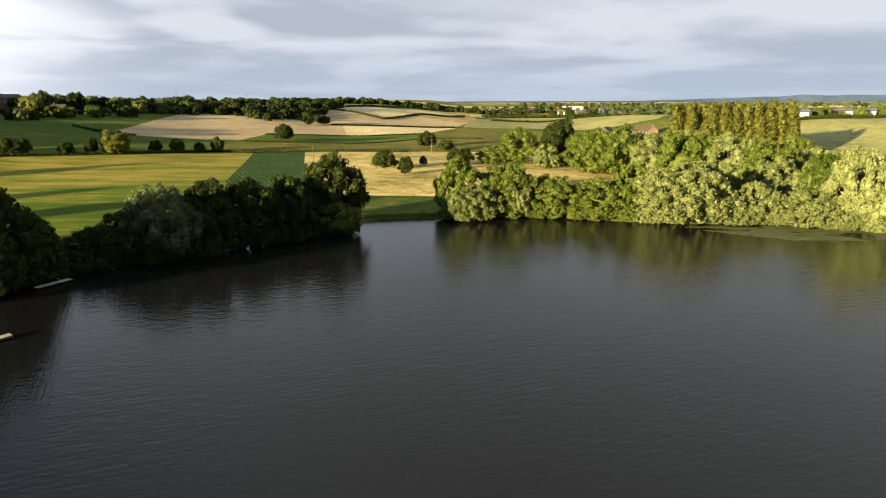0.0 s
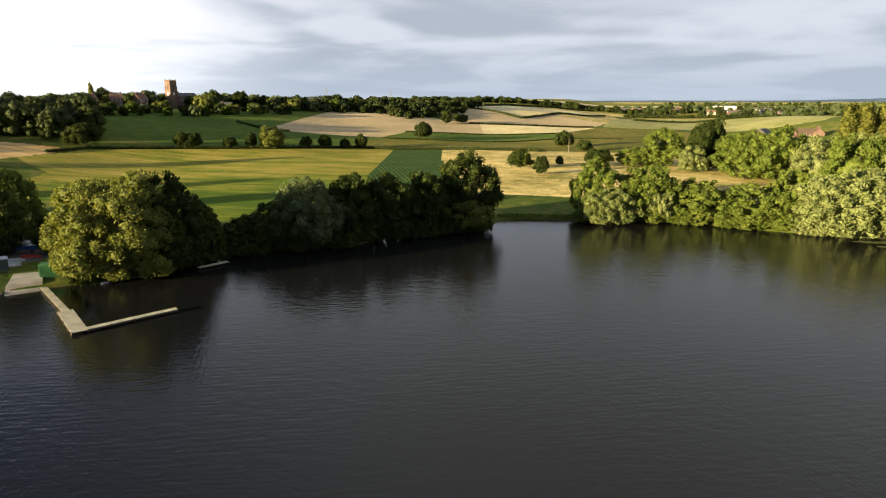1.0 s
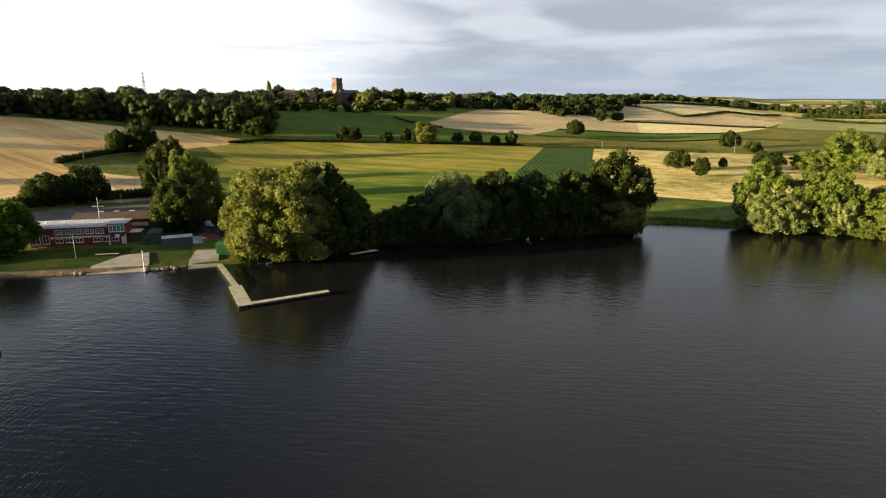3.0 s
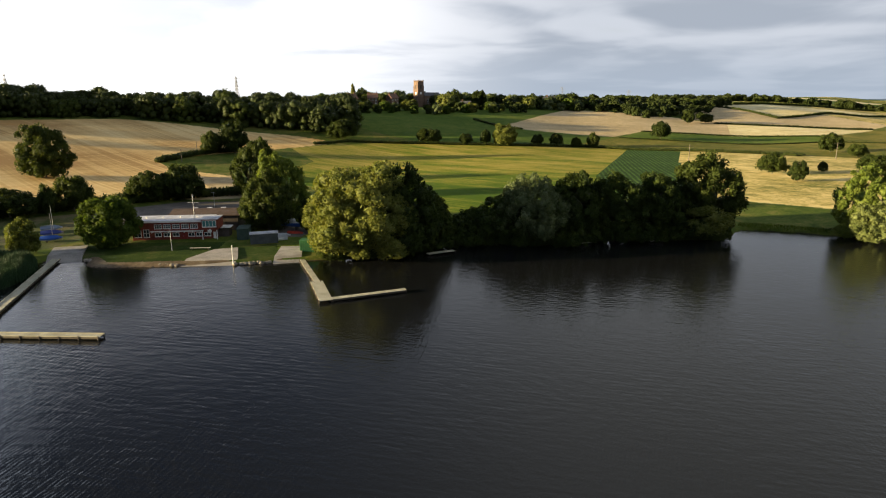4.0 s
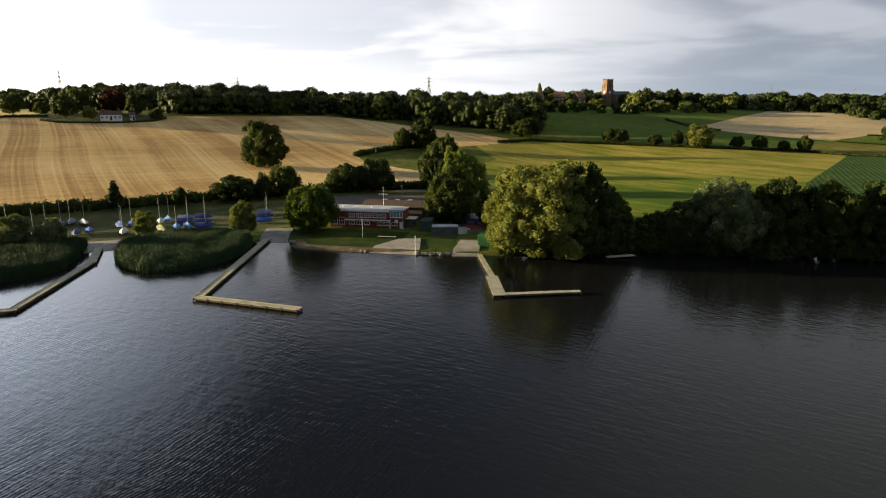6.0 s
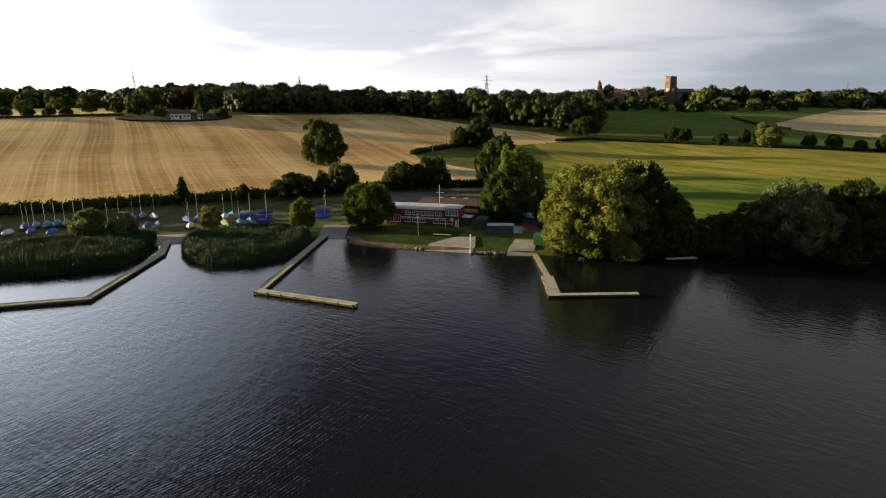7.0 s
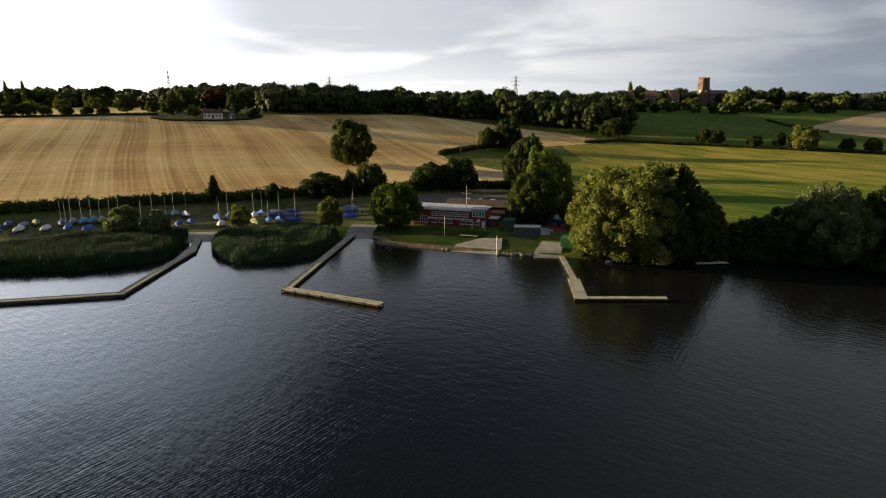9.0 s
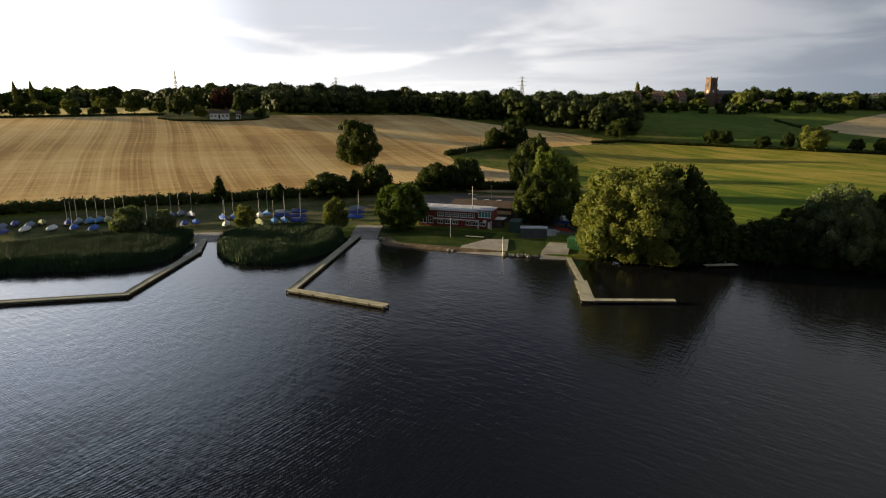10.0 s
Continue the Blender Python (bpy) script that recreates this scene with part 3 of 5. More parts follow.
def crown(name, rng, mat, r, z0, z1, clumps, per, leaf, shape="round", share=0.30, droop=0.0):
    """A crown of leaf clumps in an uneven egg-shaped envelope of radius r between the heights z0 and z1."""
    d = unit(rng, clumps)
    mid, half = (z0 + z1) / 2, (z1 - z0) / 2
    if shape == "skirt":           # foliage down to the ground: a dome
        mid = z0 + 0.40 * (z1 - z0)
        half = np.where(d[:, 2] > 0, z1 - mid, mid - z0)
        flat = np.where(d[:, 2] > 0, 2.1, 3.6)[:, None]            # a round head over a full skirt
        d /= (np.abs(d) ** flat).sum(1)[:, None] ** (1 / flat)
    wob = np.array([noise.noise(Vector(q) * 1.6 + Vector((r, z1, clumps))) for q in d])
    rad = rng.uniform(0.55, 0.98, clumps) ** 0.5 * (1 + (0.3 if shape == "skirt" else 0.24) * wob)
    wide = np.ones(clumps)
    if shape == "skirt":
        wide = 1 - 0.10 * np.clip(-d[:, 2], 0, 1)
    if shape == "column":
        wide = np.where(d[:, 2] > 0, 1 - 0.45 * d[:, 2] ** 2, 1.0)
    if shape == "cone":
        wide = 0.62 - 0.5 * d[:, 2]
    if shape == "round":           # a flat, broad underside
        mid = z0 + 0.44 * (z1 - z0)
        half = np.where(d[:, 2] > 0, z1 - mid, mid - z0)
        flat = np.where(d[:, 2] > 0, 2.0, 2.8)[:, None]
        d /= (np.abs(d) ** flat).sum(1)[:, None] ** (1 / flat)
    cr = r * share * rng.uniform(0.5, 1.3, clumps)
    if shape == "column":
        cr = r * 0.42 * rng.uniform(0.7, 1.2, clumps)
    hx = np.maximum(r - cr * 0.7, r * 0.4)
    c = np.stack([d[:, 0] * rad * hx * wide, d[:, 1] * rad * hx * wide, mid + d[:, 2] * rad * np.maximum(half - cr * 0.7, half * 0.5)], 1)
    pos, nrm = [], []
    e = unit(rng, clumps * per).reshape(clumps, per, 3)
    away = c - np.array((0, 0, mid - 0.07 * (z1 - z0)))
    away /= np.linalg.norm(away, axis=1)[:, None] + 1e-6
    e = e + away[:, None] * 0.55
    e /= np.linalg.norm(e, axis=2)[:, :, None]
    k = rng.uniform(0.78, 1.10, (clumps, per, 1))
    stretch = np.array((1, 1, 2.3 if shape == "column" else 1.0 + droop))
    pos = (c[:, None] + e * k * cr[:, None, None] * stretch).reshape(-1, 3)
    pos[:, 2] = np.maximum(pos[:, 2], z0 * 0.6 + 0.05)
    lv, lf = leaves_at(rng, pos, e.reshape(-1, 3), leaf)
    cv, cf = cores(c, cr * 0.70, stretch[2])
    inner, inf = cores(np.array([(0, 0, mid)]), np.array([1.0]))
    inner = (inner - (0, 0, mid)) * (r * 0.5, r * 0.5, np.min(half) * 0.58) + (0, 0, mid)
    cv, cf = np.concatenate([cv, inner]), np.concatenate([cf, inf + len(cv)])
    v = np.concatenate([lv, cv])
    f3 = np.concatenate([lf[:, [0, 1, 2]], lf[:, [0, 2, 3]], cf + len(lv)])
    return sheet(name, v, f3, mat, None, True)


def bole(name, rng, r, h, z0, z1, girth, stems=1):
    """Trunk and limbs that carry the crown."""
    bm = bmesh.new()
    for s in range(stems):
        lean = Vector((rng.uniform(-1, 1), rng.uniform(-1, 1), 0)) * (0.04 * h if stems == 1 else 0.12 * h)
        base = Vector((0, 0, -0.4)) if stems == 1 else Vector((rng.uniform(-1, 1), rng.uniform(-1, 1), -0.4)) * girth
        base.z = -0.4
        fork = base + Vector((0, 0, 0.4)) + lean * 0.4 + Vector((0, 0, z0 + 0.18 * (z1 - z0)))
        tip = fork + lean + Vector((0, 0, 0.5 * (z1 - z0)))
        rod([base, base.lerp(fork, 0.12) , fork, tip], [girth * 1.35, girth, girth * 0.75, girth * 0.15], 8, bm)
        for k in range(6):
            a = 2 * math.pi * k / 6 + rng.uniform(0, 1)
            out = Vector((math.cos(a), math.sin(a), 0)) * r * rng.uniform(0.45, 0.7)
            root = fork.lerp(tip, rng.uniform(0, 0.4))
            end = root + out + Vector((0, 0, rng.uniform(0.12, 0.32) * (z1 - z0)))
            rod([root, root.lerp(end, 0.5) + Vector((0, 0, -0.03 * h)), end], [girth * 0.42, girth * 0.28, girth * 0.08], 5, bm)
    me = bpy.data.meshes.new(name)
    bm.to_mesh(me)
    bm.free()
    me.materials.append(BARK)
    return me


class Kind:
    """A kind of tree, in a few variants of one true size, to be planted at slightly differing sizes."""

    def __init__(self, leaf, r, h, clumps, per, size, shape="round", low=0.18, variants=3, seed=1, share=0.30, girth=None, stems=1, droop=0.0):
        self.r, self.h, self.made = r, h, []
        for k in range(variants):
            rng = np.random.default_rng(seed * 100 + k)
            z0 = low * h
            self.made.append((bole("trunk", rng, r, h, z0, h, girth or 0.022 * h, stems),
                              crown("crown", rng, LEAF[leaf], r, z0, h, clumps, per, size, shape, share, droop)))

    def plant(self, name, x, y, h, r, label, category="tree", group="", pick=0, turn=None):
        z = float(land(x, y))
        t = new(name)
        t.matrix_basis = Matrix.LocRotScale((x, y, max(z, 0.05) - 0.05), Euler((0, 0, (x * 7.3 + y * 3.1) % 6.28 if turn is None else turn)), (r / self.r, r / self.r, h / self.h))
        tagged(t, label, category, group)
        for nm, me in zip(("trunk", "crown"), self.made[pick % len(self.made)]):
            ob = new(nm, me)
            ob.parent = t
        return t


WILLOW = Kind("willow", 9, 18.5, 380, 82, 0.33, "skirt", 0.03, 2, 11, 0.15, 0.55, 3)
SHADE = Kind("shaded_alder", 7, 14.5, 220, 50, 0.34, "skirt", 0.04, 3, 12, 0.16, 0.3, 2)
SUNLIT = Kind("sunlit_alder", 7, 13.5, 220, 54, 0.34, "skirt", 0.04, 3, 22, 0.15, 0.3, 2)
FAR_SUNLIT = Kind("sunlit_alder", 8, 17, 130, 56, 0.42, "skirt", 0.04, 3, 23, 0.2, 0.3, 2)
FAR_SILVER = Kind("silver", 8, 17, 130, 56, 0.42, "skirt", 0.04, 2, 24, 0.18, 0.3, 2, 0.15)
SILVER = Kind("silver", 8, 12, 300, 56, 0.34, "skirt", 0.02, 3, 13, 0.125, 0.3, 3, 0.25)
OAK = Kind("oak", 7, 14, 150, 80, 0.36, "round", 0.02, 3, 14, 0.2)
ROUND = Kind("oak", 6, 9.5, 80, 60, 0.38, "round", 0.10, 3, 15, 0.24)
SALLOW = Kind("sallow", 8, 12, 240, 64, 0.34, "skirt", 0.02, 1, 25, 0.15, 0.3, 3)
BUSH = Kind("willow", 3, 6.2, 40, 110, 0.26, "skirt", 0.03, 3, 16, 0.32, 0.09, 3)
SCRUB = Kind("sallow", 3, 6.2, 44, 110, 0.26, "skirt", 0.03, 3, 26, 0.30, 0.09, 3)
SHADE_BUSH = Kind("shaded_alder", 4, 5, 70, 60, 0.3, "skirt", 0.01, 3, 27, 0.2, 0.1, 3)
LIME = Kind("lime", 6, 11, 150, 76, 0.33, "round", 0.03, 2, 17, 0.19)
POPLAR = Kind("poplar", 2.4, 26, 120, 40, 0.42, "column", 0.03, 3, 18, 0.5, 0.3)
CONE = Kind("oak", 2.3, 8, 44, 50, 0.36, "cone", 0.12, 1, 19, 0.30)

SHORE_LABEL = "dark leafy waterside tree with branches hanging to the water"
# west bank: the great willow and the dark trees beyond it
WILLOW.plant("willow_tree", -76.4, 90.6, 18.9, 10.2, "huge olive-green weeping willow leaning over the water", pick=0, turn=3.84)
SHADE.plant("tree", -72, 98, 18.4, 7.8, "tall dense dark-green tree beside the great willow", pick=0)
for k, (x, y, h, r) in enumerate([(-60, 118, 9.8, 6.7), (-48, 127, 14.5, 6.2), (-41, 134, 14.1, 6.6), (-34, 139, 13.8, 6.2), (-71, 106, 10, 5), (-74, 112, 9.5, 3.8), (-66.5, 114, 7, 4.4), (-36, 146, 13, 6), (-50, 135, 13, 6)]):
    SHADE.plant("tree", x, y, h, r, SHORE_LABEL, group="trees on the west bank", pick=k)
SALLOW.plant("willow_tree", -55, 121, 13.6, 8.2, "grey-green willow bush spreading over the bank", pick=0)
OAK.plant("oak_tree", -26, 150, 17.0, 8.2, "tall rounded oak at the end of the bank", pick=1)
BUSH.plant("willow_bush", -23.5, 143.5, 7.0, 5.2, "olive willow bush overhanging the water", "bush", pick=0)

# round the clubhouse
SUNLIT.plant("tree", -111, 103, 18.0, 6.6, "tall olive-green tree behind the boat sheds", pick=2)
OAK.plant("tree", -109.4, 97.2, 13.0, 5.9, "dense dark-green tree beside the boat sheds", pick=1)
OAK.plant("oak_tree", -146, 126, 18.2, 7.0, "tall round dark oak at the field's edge", pick=2)
LIME.plant("tree", -125, 69, 10.9, 6.0, "round bright-green tree on the lawn by the clubhouse", pick=0)
BUSH.plant("tree", -133, 56, 7.5, 2.9, "small rounded tree at the top of the slipway", pick=0)
BUSH.plant("bush", -145, 39, 5.7, 2.6, "round green bush among the boats", pick=1)
SCRUB.plant("bush", -151, 15, 6.8, 3.8, "leafy bush behind the reeds", pick=2)
SCRUB.plant("bush", -147, 21, 6.4, 3.4, "leafy bush behind the reeds", pick=0)
CONE.plant("conifer", -178, 41, 7.8, 2.3, "slim conical tree in the field hedge")
ROUND.plant("tree", -173, 56, 5.3, 2.2, "small dark tree in the field hedge", pick=0)
for k, (x, y, h, r) in enumerate([(-173, 71, 7.2, 6.7), (-169, 78, 7.9, 2.2), (-170, 85, 9.5, 5.1), (-168, 105, 8.6, 5.9), (-163, 113, 10.4, 6.3)]):
    ROUND.plant("tree", x, y, h, r, "spreading dark-green tree at the edge of the stubble", group="trees along the stubble", pick=k)
SHADE.plant("bush", -100, 101, 8.0, 3.0, "shaded bush behind the green shed", "bush", pick=1)

# on the hill and along the hedges
OAK.plant("oak_tree", -228, 106, 17.8, 8.7, "lone broad oak standing in the stubble", pick=0)
for k, (x, y, h, r) in enumerate([(-244, 185, 9.9, 5.2), (-238, 193, 14.4, 6.8), (-239, 268, 11.1, 8.6), (-103, 416, 10.9, 6.7), (-109, 522, 10, 5.1), (-99, 537, 7.5, 6.2)]):
    ROUND.plant("oak_tree", x, y, h, r, "round dark field oak", group="field oaks", pick=k)
for k, (x, y, h, r) in enumerate([(-202, 294, 7.8, 4.4), (-197, 296, 7.8, 5.0), (-181, 305, 6.2, 4.1), (-172, 311, 8.2, 3.3), (-149, 330, 6.1, 3.8), (-141, 338, 7.2, 3.9), (-131, 343, 5.4, 3.1), (-123, 348, 8.3, 3.7)]):
    ROUND.plant("tree", x, y, h, r, "small round tree in a field hedge", group="hedgerow trees", pick=k)
BUSH.plant("tree", -162, 316, 12.5, 7.1, "broad olive-green tree in a field hedge", pick=1)
for k, (x, y, h, r) in enumerate([(-24, 270, 8.2, 5.4), (-14, 251, 7.0, 3.4), (-8, 286, 4.3, 1.8), (-9, 400, 10.2, 6.4), (3, 376, 6.6, 5.0), (9, 289, 7.7, 6.5)]):
    ROUND.plant("bush", x, y, h, r, "round scrub bush in the dry meadow", "bush", "meadow bushes", pick=k)

# east bank
EAST = "sunlit leafy tree crowding the water's edge"
SILVER.plant("willow_bush", 8.0, 160.0, 8.6, 7.2, "pale silver-green willow bush over the water", "bush", pick=0)
for k, (x, y, h, r) in enumerate([(5, 166, 15.1, 6.7), (18, 167, 14.2, 8.5), (31, 165, 10.4, 8.2), (42, 162, 10.0, 8.7), (51, 163, 14.1, 6.8), (73, 157, 11.5, 6.3)]):
    SUNLIT.plant("tree", x, y, h, r, EAST, group="trees on the east bank", pick=k)
SILVER.plant("willow_bush", 20, 163, 8.8, 4.8, "pale willow bush between darker trees", "bush", pick=1)
for k, (x, y, h, r) in enumerate([(60, 155, 14.2, 12.0), (79, 154, 9.5, 6.0), (89, 151, 8.2, 9.0), (102, 148, 18.0, 9.5), (70, 166, 12, 7), (100, 165, 13, 6), (118, 142, 16, 9)]):
    SILVER.plant("willow_tree", x, y, h, r, "silvery-green willow lit by the low sun", group="willows on the east bank", pick=k)
LIME.plant("tree", 101, 163, 16.5, 6.2, "upright yellow-green tree among the willows", pick=1)
for k, (x, y, h, r) in enumerate([(36, 295, 17, 10.6), (46, 274, 10.5, 6.2), (64, 269, 17.8, 10.9), (70, 247, 20, 10.1), (77, 229, 17.9, 8.3), (82, 214, 19, 8.7), (90, 213, 18.1, 7.7), (93, 200, 18.6, 10), (98, 188, 16.9, 8.6), (106, 188, 12.7, 6.8), (97, 194, 12.2, 7.1), (24, 295, 8.4, 8.0), (112, 180, 14, 8), (95, 178, 13.5, 7.5), (106, 172, 13, 7), (60, 250, 13, 7), (120, 195, 15, 8), (110, 215, 16, 8), (88, 240, 17, 8), (100, 250, 17.5, 8.5), (112, 240, 17, 8), (126, 225, 16.5, 8), (80, 262, 16, 8)]):
    (FAR_SILVER if k % 3 == 1 else FAR_SUNLIT).plant("tree", x, y, h, r, "tall leafy tree in the eastern wood", group="eastern wood", pick=k)
OAK.plant("tree", 54, 289, 21.4, 8.6, "tall dark tree rising out of the eastern wood", pick=2)
for k in range(22):
    s = k / 21
    if k == 4:
        continue
    POPLAR.plant("poplar_tree", 106 + 62 * s, 287 + 15 * s + 2 * (k % 2), 26.0 + 1.0 * math.sin(k * 2.3), 3.7 + 0.4 * (k % 3), "tall columnar poplar in a close row", group="row of poplars", pick=k)


def woodland(name, loop, gap, low, high, leaves, label, seed, size=0.75, per=30, spread=None, avoid=(), clumps=26):
    """A closed wood, joined into one mesh: broad rounded crowns of leaf clumps side by side over an outline on the ground."""
    rng = np.random.default_rng(seed)
    loop = np.array(loop, float)
    (xa, ya), (xb, yb) = loop.min(0), loop.max(0)
    gx, gy = np.meshgrid(np.arange(xa, xb, gap), np.arange(ya, yb, gap))
    px, py = gx.ravel() + rng.uniform(-0.42, 0.42, gx.size) * gap, gy.ravel() + rng.uniform(-0.42, 0.42, gx.size) * gap
    keep = inside(px, py, loop)
    for ax, ay, ar in avoid:
        keep &= np.hypot(px - ax, py - ay) > ar
    px, py = px[keep], py[keep]
    pz = land(px, py)
    V, F, M, at = [], [], [], 0
    for x, y, z in zip(px, py, pz):
        swell = noise.noise(Vector((x, y, seed)) * 0.022)
        h = low + (high - low) * (np.clip(rng.random() ** 1.3 + 0.7 * swell, -0.15, 1.3))
        r = (spread or gap) * rng.uniform(0.5, 0.92)
        r = min(r, h * 0.62)
        m = rng.choice(len(leaves), p=np.array([w for _, w in leaves]) / sum(w for _, w in leaves))
        d = unit(rng, clumps)
        d[:, 2] = np.where(d[:, 2] < -0.35, -d[:, 2], d[:, 2])
        bulge = 1 + 0.22 * np.array([noise.noise(Vector(v) * 1.5 + Vector((x, y, 0))) for v in d])[:, None]
        zm = h * 0.56
        cr = rng.uniform(0.24, 0.42, clumps) * r
        c = np.array((x, y, z + zm)) + d * bulge * np.array((r, r, h * 0.44)) * 0.76
        a = np.arange(5) * 1.26 + rng.uniform(0, 6)              # foliage down to the ground
        c = np.concatenate([c, np.stack([x + np.cos(a) * r * 0.62, y + np.sin(a) * r * 0.62, z + h * rng.uniform(0.10, 0.3, 5)], 1)])
        cr = np.concatenate([cr, rng.uniform(0.3, 0.42, 5) * r])
        n = len(c)
        out = (c - np.array((x, y, z + zm * 0.8))) / np.array((r, r, h * 0.45))
        e = unit(rng, n * per).reshape(n, per, 3) + 0.5 * out[:, None]
        e /= np.linalg.norm(e, axis=2)[:, :, None]
        pos = (c[:, None] + e * cr[:, None, None] * rng.uniform(0.88, 1.06, (n, per, 1))).reshape(-1, 3)
        lv, lf = leaves_at(rng, pos, e.reshape(-1, 3), size, 1.15, 0.05)
        cv, cf = cores(np.concatenate([c, [(x, y, z + h * 0.45)]]), np.append(cr * 0.82, r * 0.6), 1.0)
        V += [lv, cv]
        f = np.concatenate([lf[:, :3], lf[:, [0, 2, 3]], cf + len(lv)])
        F.append(f + at)
        M.append(np.full(len(f), m))
        at += len(lv) + len(cv)
    me = sheet(name, np.concatenate(V), np.concatenate(F), [LEAF[l] for l, _ in leaves], np.concatenate(M), True)
    return tagged(new(name, me), label, "woodland", kind="stuff")


DARK_WOOD = [("shaded_alder", 1), ("gloom", 11)]
MIXED_WOOD = [("oak", 5), ("gloom", 3), ("willow", 1.5), ("lime", 2), ("sallow", 2)]
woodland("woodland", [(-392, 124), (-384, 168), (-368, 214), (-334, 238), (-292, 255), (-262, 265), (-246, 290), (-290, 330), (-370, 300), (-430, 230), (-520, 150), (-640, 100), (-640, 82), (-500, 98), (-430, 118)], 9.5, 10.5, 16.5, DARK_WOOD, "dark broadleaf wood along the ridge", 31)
woodland("woodland", [(-660, -260), (-660, 90), (-720, 90), (-720, -260)], 10.5, 9, 18.5, MIXED_WOOD, "distant wood on the skyline", 32, 1.0)
HOMES = [(-352, 388, 12), (-342, 395, 12), (-331, 411, 12), (-318, 422, 11), (-258, 434, 9), (-318, 455, 11), (-306, 440, 9), (-234, 538, 10)]
woodland("woodland", [(-300, 345), (-250, 400), (-215, 470), (-236, 482), (-276, 428), (-322, 382), (-345, 366)], 10, 3.0, 7.0, MIXED_WOOD, "garden trees and shrubs below the village", 33, 0.6, 26, avoid=HOMES)
woodland("woodland", [(-345, 402), (-318, 434), (-276, 436), (-236, 486), (-190, 520), (-230, 600), (-330, 560), (-400, 440), (-410, 370), (-370, 372)], 11, 4.5, 11.5, MIXED_WOOD, "village trees on the hilltop", 30, 0.7, 30, avoid=HOMES)
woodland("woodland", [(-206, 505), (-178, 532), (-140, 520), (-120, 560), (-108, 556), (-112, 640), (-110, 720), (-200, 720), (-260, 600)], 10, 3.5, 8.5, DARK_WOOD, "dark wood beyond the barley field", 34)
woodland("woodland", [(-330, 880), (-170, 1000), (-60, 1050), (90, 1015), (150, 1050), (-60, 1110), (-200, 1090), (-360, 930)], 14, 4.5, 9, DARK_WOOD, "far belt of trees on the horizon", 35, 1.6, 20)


def hedge(points, wide, high, label, seed, dens=5.0, leaf=0.45, kind="hedge", name="hedge"):
    """A clipped or overgrown hedge that follows the ground."""
    rng = np.random.default_rng(seed)
    p = np.array(points, float)
    seg = np.linalg.norm(np.diff(p, axis=0), axis=1)
    run = np.concatenate([[0], np.cumsum(seg)])
    s = np.arange(0, run[-1], wide * 0.36)
    x, y = np.interp(s, run, p[:, 0]), np.interp(s, run, p[:, 1])
    x, y = x + rng.normal(scale=wide * 0.08, size=len(s)), y + rng.normal(scale=wide * 0.08, size=len(s))
    r = wide * rng.uniform(0.5, 0.68, len(s))
    hh = high * rng.uniform(0.8, 1.15, len(s))
    c = np.stack([x, y, land(x, y) + hh * 0.45], 1)
    per = int(dens * wide * high * 1.4)
    e = unit(rng, len(s) * per).reshape(len(s), per, 3)
    pos = c[:, None] + e * np.stack([r, r, hh * 0.55], 1)[:, None] * rng.uniform(0.85, 1.12, (len(s), per, 1))
    lv, lf = leaves_at(rng, pos.reshape(-1, 3), e.reshape(-1, 3), leaf)
    cv = (ICO_V[None] * np.stack([r, r, hh * 0.55], 1)[:, None] * 0.9 + c[:, None]).reshape(-1, 3)
    cf = (ICO_F[None] + (np.arange(len(c)) * len(ICO_V))[:, None, None]).reshape(-1, 3)
    me = sheet(name, np.concatenate([lv, cv]), np.concatenate([lf[:, :3], lf[:, [0, 2, 3]], cf + len(lv)]), LEAF[kind])
    return tagged(new(name, me), label, "hedge", kind="stuff")


hedge([(-195, -70), (-190, -10), (-183, 26), (-176, 67), (-169, 100), (-166, 112), (-161, 123), (-151, 136)], 2.8, 3.1, "dark field hedge between the stubble and the boat park", 41)
hedge([(-236, 153), (-242, 171), (-245, 188), (-240, 202)], 3, 2.4, "overgrown hedge at the stubble's corner", 42)
hedge([(-238, 245), (-232, 264), (-200, 291), (-160, 316), (-124, 349), (-77, 358), (-20, 366)], 2.2, 1.6, "long dark field hedge", 43, 3.5, 0.5)
hedge([(-224, 388), (-196, 374), (-182, 378)], 1.6, 1.3, "hedge between two fields", 44, 3.0, 0.6)
hedge([(-122, 441), (-90, 463), (-50, 488), (-17, 511)], 1.3, 0.8, "low field hedge", 45, 3.0, 0.6)
hedge([(-125, 402), (-60, 425), (-12, 466), (30, 470)], 1.2, 0.7, "low field hedge", 40, 3.0, 0.6)
hedge([(-92, 538), (-58, 552), (-24, 572), (12, 591)], 2.0, 1.3, "low field hedge", 46, 2.5, 0.8)
hedge([(-114, 668), (-85, 651), (-56, 617), (-27, 694), (30, 850)], 2.2, 1.6, "far field hedge", 47, 2.0, 1.0)
hedge([(-113, 760), (-72, 926), (20, 1010)], 3, 2.4, "far field hedge", 48, 2.0, 1.2)


def bank_bushes(line, kinds, gap, low, high, label, group, seed):
    """Bushes of differing size along a bank, leaning over the water."""
    rng = random.Random(seed)
    p = np.array(line, float)
    run = np.concatenate([[0], np.cumsum(np.linalg.norm(np.diff(p, axis=0), axis=1))])
    at, k = 0.6, 0
    while at < run[-1]:
        x, y = float(np.interp(at, run, p[:, 0])), float(np.interp(at, run, p[:, 1]))
        h = rng.uniform(low, high)
        r = h * rng.uniform(0.62, 0.85)
        kinds[k % len(kinds)].plant("bush", x + rng.uniform(-0.7, 0.7), y + rng.uniform(-0.7, 0.7), h, r, label, "bush", group, pick=rng.randrange(3))
        at, k = at + gap * rng.uniform(0.7, 1.3), k + 1


